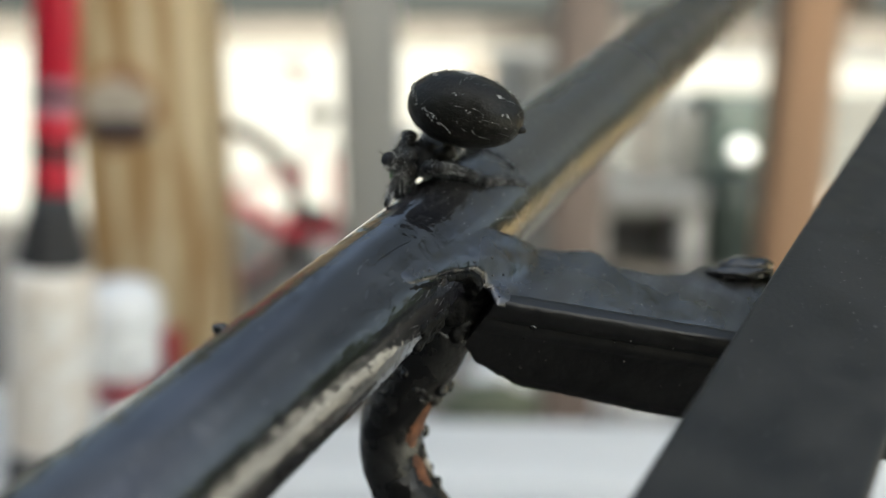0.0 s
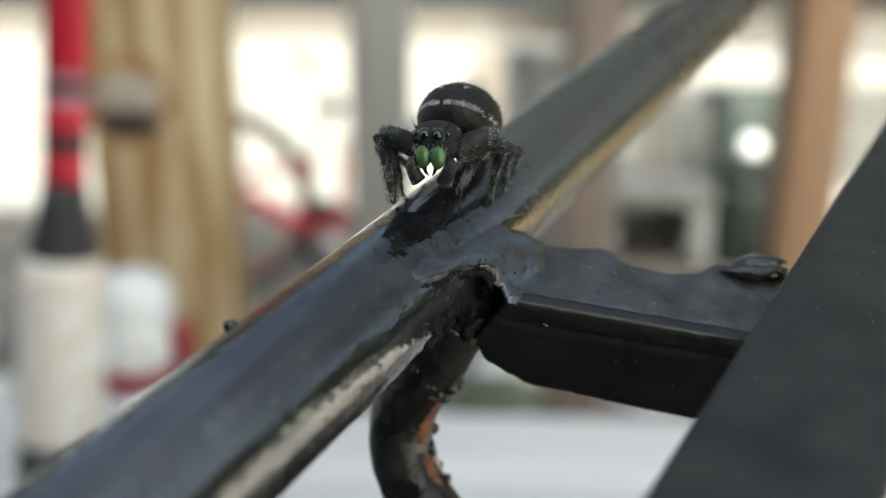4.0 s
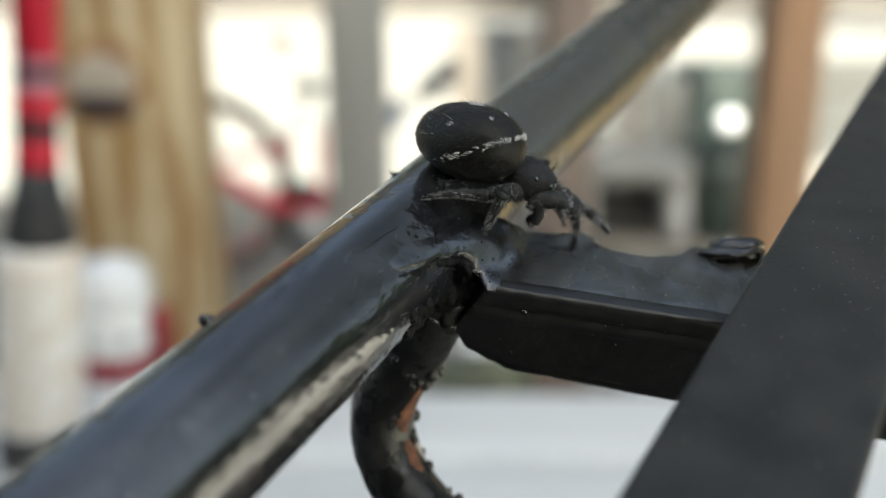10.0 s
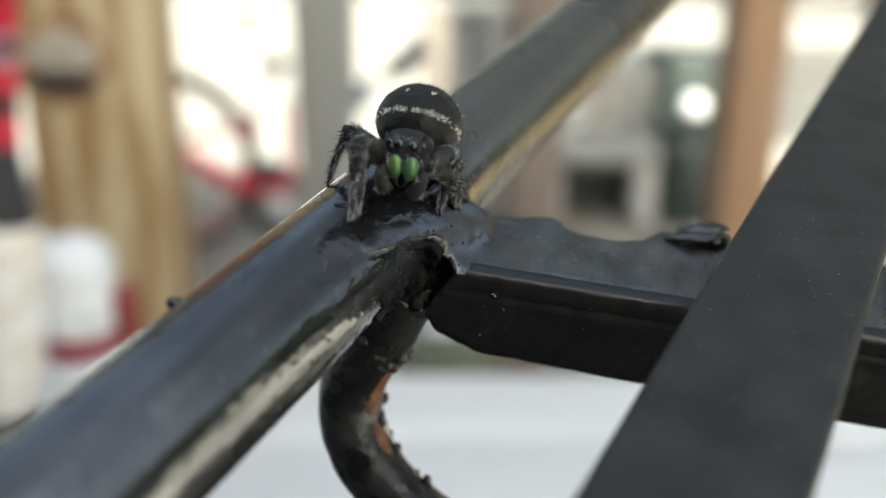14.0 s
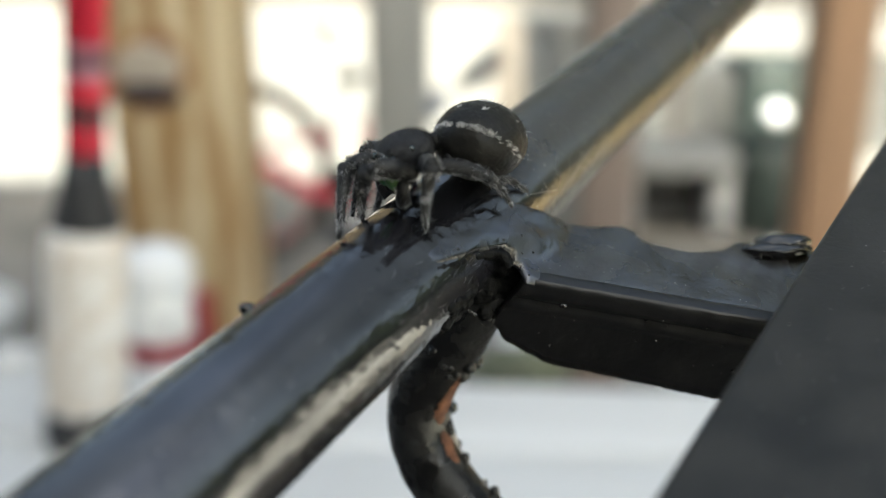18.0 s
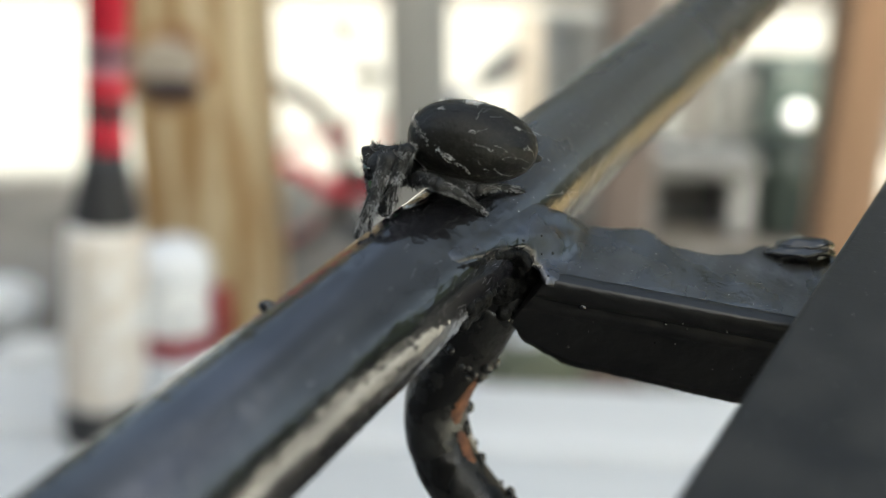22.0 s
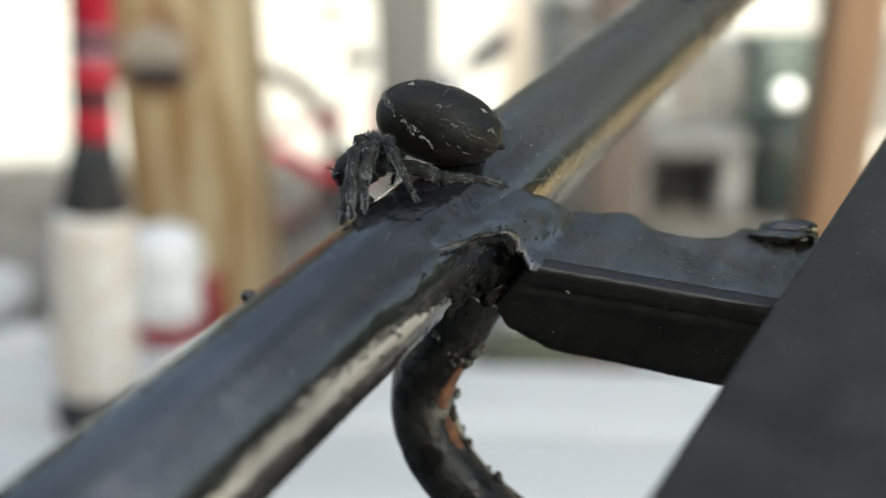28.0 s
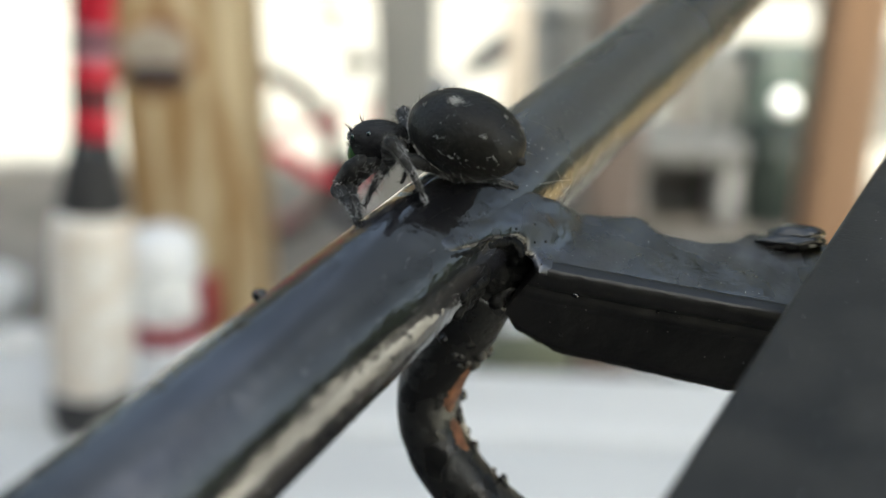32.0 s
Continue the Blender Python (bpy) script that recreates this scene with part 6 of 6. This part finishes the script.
    stand(13.6, (4.15, 7.56, 1.25), (3.38, 5.21, 5.69), 0.25, 0, 0, R3=(-1.2, 1.7, 6.1), R2=(-0.8, 1.4, 6.5), R1=(-0.1, 1.1, 6.5), L1=(5.7, 0.4, 1.2), L2=(6.8, 1.0, -0.4), L4=(8.2, 4.8, -4.0), R4=(1.2, 6.4, -3.0), knees=ROUND_FRONT)
    stand(14, (4.19, 7.50, 1.31), (3.10, 5.21, 5.66), 0.22, 0, 0, R3=(-1.8, 3.4, 1.7), R2=(-0.4, 1.1, 6.5), R1=(-0.1, 1.1, 6.4), L1=(5.2, 1.1, 2.0), L2=(6.8, 1.0, -0.5), L3=(7.9, 2.0, -1.8), L4=(8.2, 4.8, -4.0), R4=(1.2, 6.4, -3.0), knees=ROUND_FRONT)
    stand(14.5, (3.86, 7.51, 1.45), (3.08, 5.15, 5.90), 0.20, 0, 0, R3=(-1.8, 3.4, 1.7), R2=(-0.7, 1.0, 6.8), R1=(-0.0, 0.8, 6.7), L1=(5.2, 1.1, 2.0), L2=(6.7, 0.9, -0.4), L3=(7.9, 2.1, -1.6), L4=(8.2, 4.8, -4.0), R4=(1.2, 6.4, -3.0), knees=ROUND_FRONT)
    stand(16.5, (3.72, 7.19, 1.96), (2.25, 4.58, 6.17), -0.35, 0, 0, R2=(-2.8, 1.1, 7.0), R1=(-1.8, 0.4, 7.8), L1=(3.4, 0.6, 4.2), L2=(5.2, 0.8, 2.1), L3=(6.9, 1.7, -0.2), L4=(7.5, 3.2, -0.9), R3=(-3.4, 1.2, 0.4), R4=(-0.6, 3.6, -3.0))
    stand(17, (3.71, 7.19, 2.05), (1.47, 4.84, 6.05), -0.15, 0, 0, R2=(-3.6, 1.1, 6.8), R1=(-2.9, 0.6, 7.7), L1=(0.7, 0.3, 6.6), L2=(5.0, 0.8, 2.3), L3=(7.0, 2.7, 1.2), L4=(7.5, 2.8, -0.9), R3=(-3.4, 1.2, 0.4), R4=(-0.6, 3.6, -3.0))
    stand(17.5, (3.51, 7.24, 2.14), (-1.21, 5.67, 4.03), -0.25, 36, 0, R1=(-4.0, 1.6, 4.7), L1=(-3.2, 1.3, 6.5), L2=(0.1, 0.8, 6.6), L3=(4.7, 2.2, 2.4), L4=(6.6, 3.6, 0.2), R2=(-4.6, 2.0, 2.8), R3=(-3.4, 1.2, 0.4), R4=(-0.6, 3.6, -3.0), knees=UPRIGHT)
    stand(18, (3.53, 6.67, 2.79), (-1.12, 5.59, 5.74), -0.35, 30, 0, R1=(-5.0, 0.5, 7.0), L1=(-3.9, 1.7, 3.8), L2=(-0.0, 0.9, 6.7), L3=(5.4, 2.6, 2.3), L4=(7.2, 3.5, -0.4), R2=(-4.6, 2.0, 2.8), R3=(-3.4, 1.2, 0.4), R4=(-0.6, 3.6, -3.0), knees=UPRIGHT)
    stand(19, (2.91, 6.31, 3.59), (-1.79, 5.44, 4.12), -0.22, 32, 0, R1=(-5.3, 0.3, 6.9), L1=(-4.5, 0.8, 6.6), L2=(-0.1, 0.8, 6.7), L3=(2.6, 2.1, 4.2), L4=(9.4, 5.0, -3.2), R2=(-4.4, 2.0, 2.6), R3=(-1.6, 4.2, -0.2), R4=(0.4, 4.2, -4.0), knees=UPRIGHT)
    stand(20, (2.50, 6.25, 3.65), (-2.44, 5.47, 3.26), -0.22, 28, 0, R1=(-5.6, 0.3, 5.9), L1=(-4.9, 0.8, 6.2), L2=(-3.3, 1.7, 5.2), L3=(2.6, 2.0, 4.2), L4=(6.0, 4.1, 0.4), R2=(-4.4, 2.0, 2.6), R3=(-1.6, 4.2, -0.2), R4=(0.4, 4.2, -4.0))
    stand(21, (1.88, 6.28, 4.04), (-3.05, 5.08, 3.96), -0.25, 28, -4, R1=(-5.8, 0.1, 6.1), L1=(-5.1, 0.6, 6.2), L2=(-3.4, 1.7, 5.2), L3=(2.3, 2.0, 4.4), L4=(5.7, 3.8, 0.8), R2=(-4.4, 2.0, 2.6), R3=(-1.6, 4.2, -0.2), R4=(0.4, 4.2, -4.0))
    stand(22.5, (1.50, 6.47, 3.98), (-3.13, 5.05, 2.17), -0.35, 0, -8, R1=(-5.1, 0.5, 6.8), L1=(-4.5, 0.9, 6.3), L2=(-3.4, 1.7, 5.1), L3=(2.5, 2.0, 4.3), L4=(5.0, 3.6, 1.5), R2=(-4.4, 2.0, 2.6), R3=(-1.6, 4.2, -0.2), R4=(0.4, 4.2, -4.0))
    stand(23, (1.63, 6.55, 4.35), (-3.45, 6.01, 1.97), 0.00, -18, -20, R1=(-4.6, 0.9, 6.0), L1=(-4.0, 1.3, 6.0), L2=(-3.2, 1.9, 4.9), L3=(2.3, 2.0, 4.4), L4=(4.8, 3.1, 1.9), R2=(-4.4, 2.0, 2.6), R3=(-1.6, 4.2, -0.2), R4=(0.4, 4.2, -4.0), knees=BOWED)
    stand(24, (1.62, 6.39, 4.17), (-3.58, 6.24, 1.44), 0.00, -24, -20, R1=(-4.85, 0.95, 5.3), L1=(-4.7, 1.0, 5.8), L2=(-3.7, 1.8, 4.7), L3=(2.3, 2.0, 4.4), L4=(5.0, 3.0, 1.8), R2=(-4.4, 2.0, 2.6), R3=(-1.6, 4.2, -0.2), R4=(0.4, 4.2, -4.0), knees=BOWED)
    stand(25, (2.01, 6.33, 4.32), (-3.12, 6.38, 1.38), 0.00, -24, -20, R1=(-4.3, 1.0, 6.5), L1=(-3.9, 1.1, 6.4), L2=(-3.4, 1.7, 5.2), L3=(2.6, 1.9, 4.3), L4=(5.3, 2.9, 1.6), R2=(-4.4, 2.0, 2.6), R3=(-1.6, 4.2, -0.2), R4=(0.4, 4.2, -4.0), knees=BOWED)
    stand(25.5, (1.73, 6.21, 4.68), (-3.28, 6.12, 1.24), 0.00, -20, -20, R1=(-4.7, 1.1, 5.5), L1=(-4.2, 1.2, 5.8), L2=(-3.7, 1.8, 4.7), L3=(2.3, 2.0, 4.4), L4=(5.0, 3.0, 1.8), R2=(-4.4, 2.0, 2.6), R3=(-1.6, 4.2, -0.2), R4=(0.4, 4.2, -4.0), knees=BOWED)
    stand(27.5, (0.71, 6.83, 2.69), (-4.13, 4.37, 1.41), -0.50, 0, 0, R1=(-5.0, 0.5, 6.8), L1=(-4.4, 0.8, 6.9), L2=(-3.7, 1.2, 6.3), L3=(-0.6, 1.9, 5.8), L4=(5.0, 2.9, 1.9), R2=(-4.6, 1.8, 3.2), R3=(-2.4, 3.4, 0.6), R4=(0.6, 5.6, -2.6), knees=DIPPED)
    stand(29, (0.73, 7.05, 2.25), (-4.16, 4.56, 1.19), -0.50, 0, 0, R1=(-5.1, 0.6, 6.3), L1=(-4.5, 0.9, 6.4), L2=(-3.7, 1.4, 5.9), L3=(-0.6, 2.0, 5.6), L4=(5.0, 3.0, 1.8), R2=(-4.6, 1.8, 3.2), R3=(-2.4, 3.4, 0.6), R4=(0.6, 5.6, -2.6), knees=DIPPED)
    stand(31, (0.77, 7.03, 2.28), (-4.32, 4.49, 1.42), -0.50, 0, 0, R1=(-5.3, 0.5, 6.2), L1=(-4.7, 0.8, 6.4), L2=(-3.9, 1.3, 6.0), L3=(-0.7, 2.0, 5.7), L4=(4.9, 3.0, 2.0), R2=(-4.6, 1.8, 3.2), R3=(-2.4, 3.4, 0.6), R4=(0.6, 5.6, -2.6), knees=DIPPED)
    stand(31.5, (1.23, 6.48, 3.69), (-3.36, 5.57, -0.01), -0.20, -12, 0, R1=(-5.1, 0.4, 7.0), L1=(-4.6, 0.7, 6.9), L2=(-3.9, 1.2, 6.3), L3=(-0.7, 1.9, 5.8), L4=(5.0, 3.0, 1.9), R2=(-4.6, 1.8, 3.2), R3=(-2.4, 3.4, 0.6), R4=(0.6, 5.6, -2.6), knees=GATHERED)
    stand(32, (1.64, 6.14, 4.22), (-3.65, 5.89, 2.52), 0.00, -26, -22, R1=(-5.0, 0.8, 5.0), L1=(-4.75, 0.9, 6.0), L2=(-4.6, 1.05, 5.7), L3=(-0.8, 1.9, 5.8), L4=(5.0, 3.1, 1.8), R2=(-4.6, 1.8, 3.2), R3=(-2.4, 3.4, 0.6), R4=(0.6, 5.6, -2.6), knees=GATHERED)
    settle_all()
    walk(spider, body_rows)
    walk(abdomen, abdomen_rows)
    for (upper, lower, *_), (r1, r2) in zip(legs, leg_rows):
        walk(upper, r1)
        walk(lower, r2)


motions()
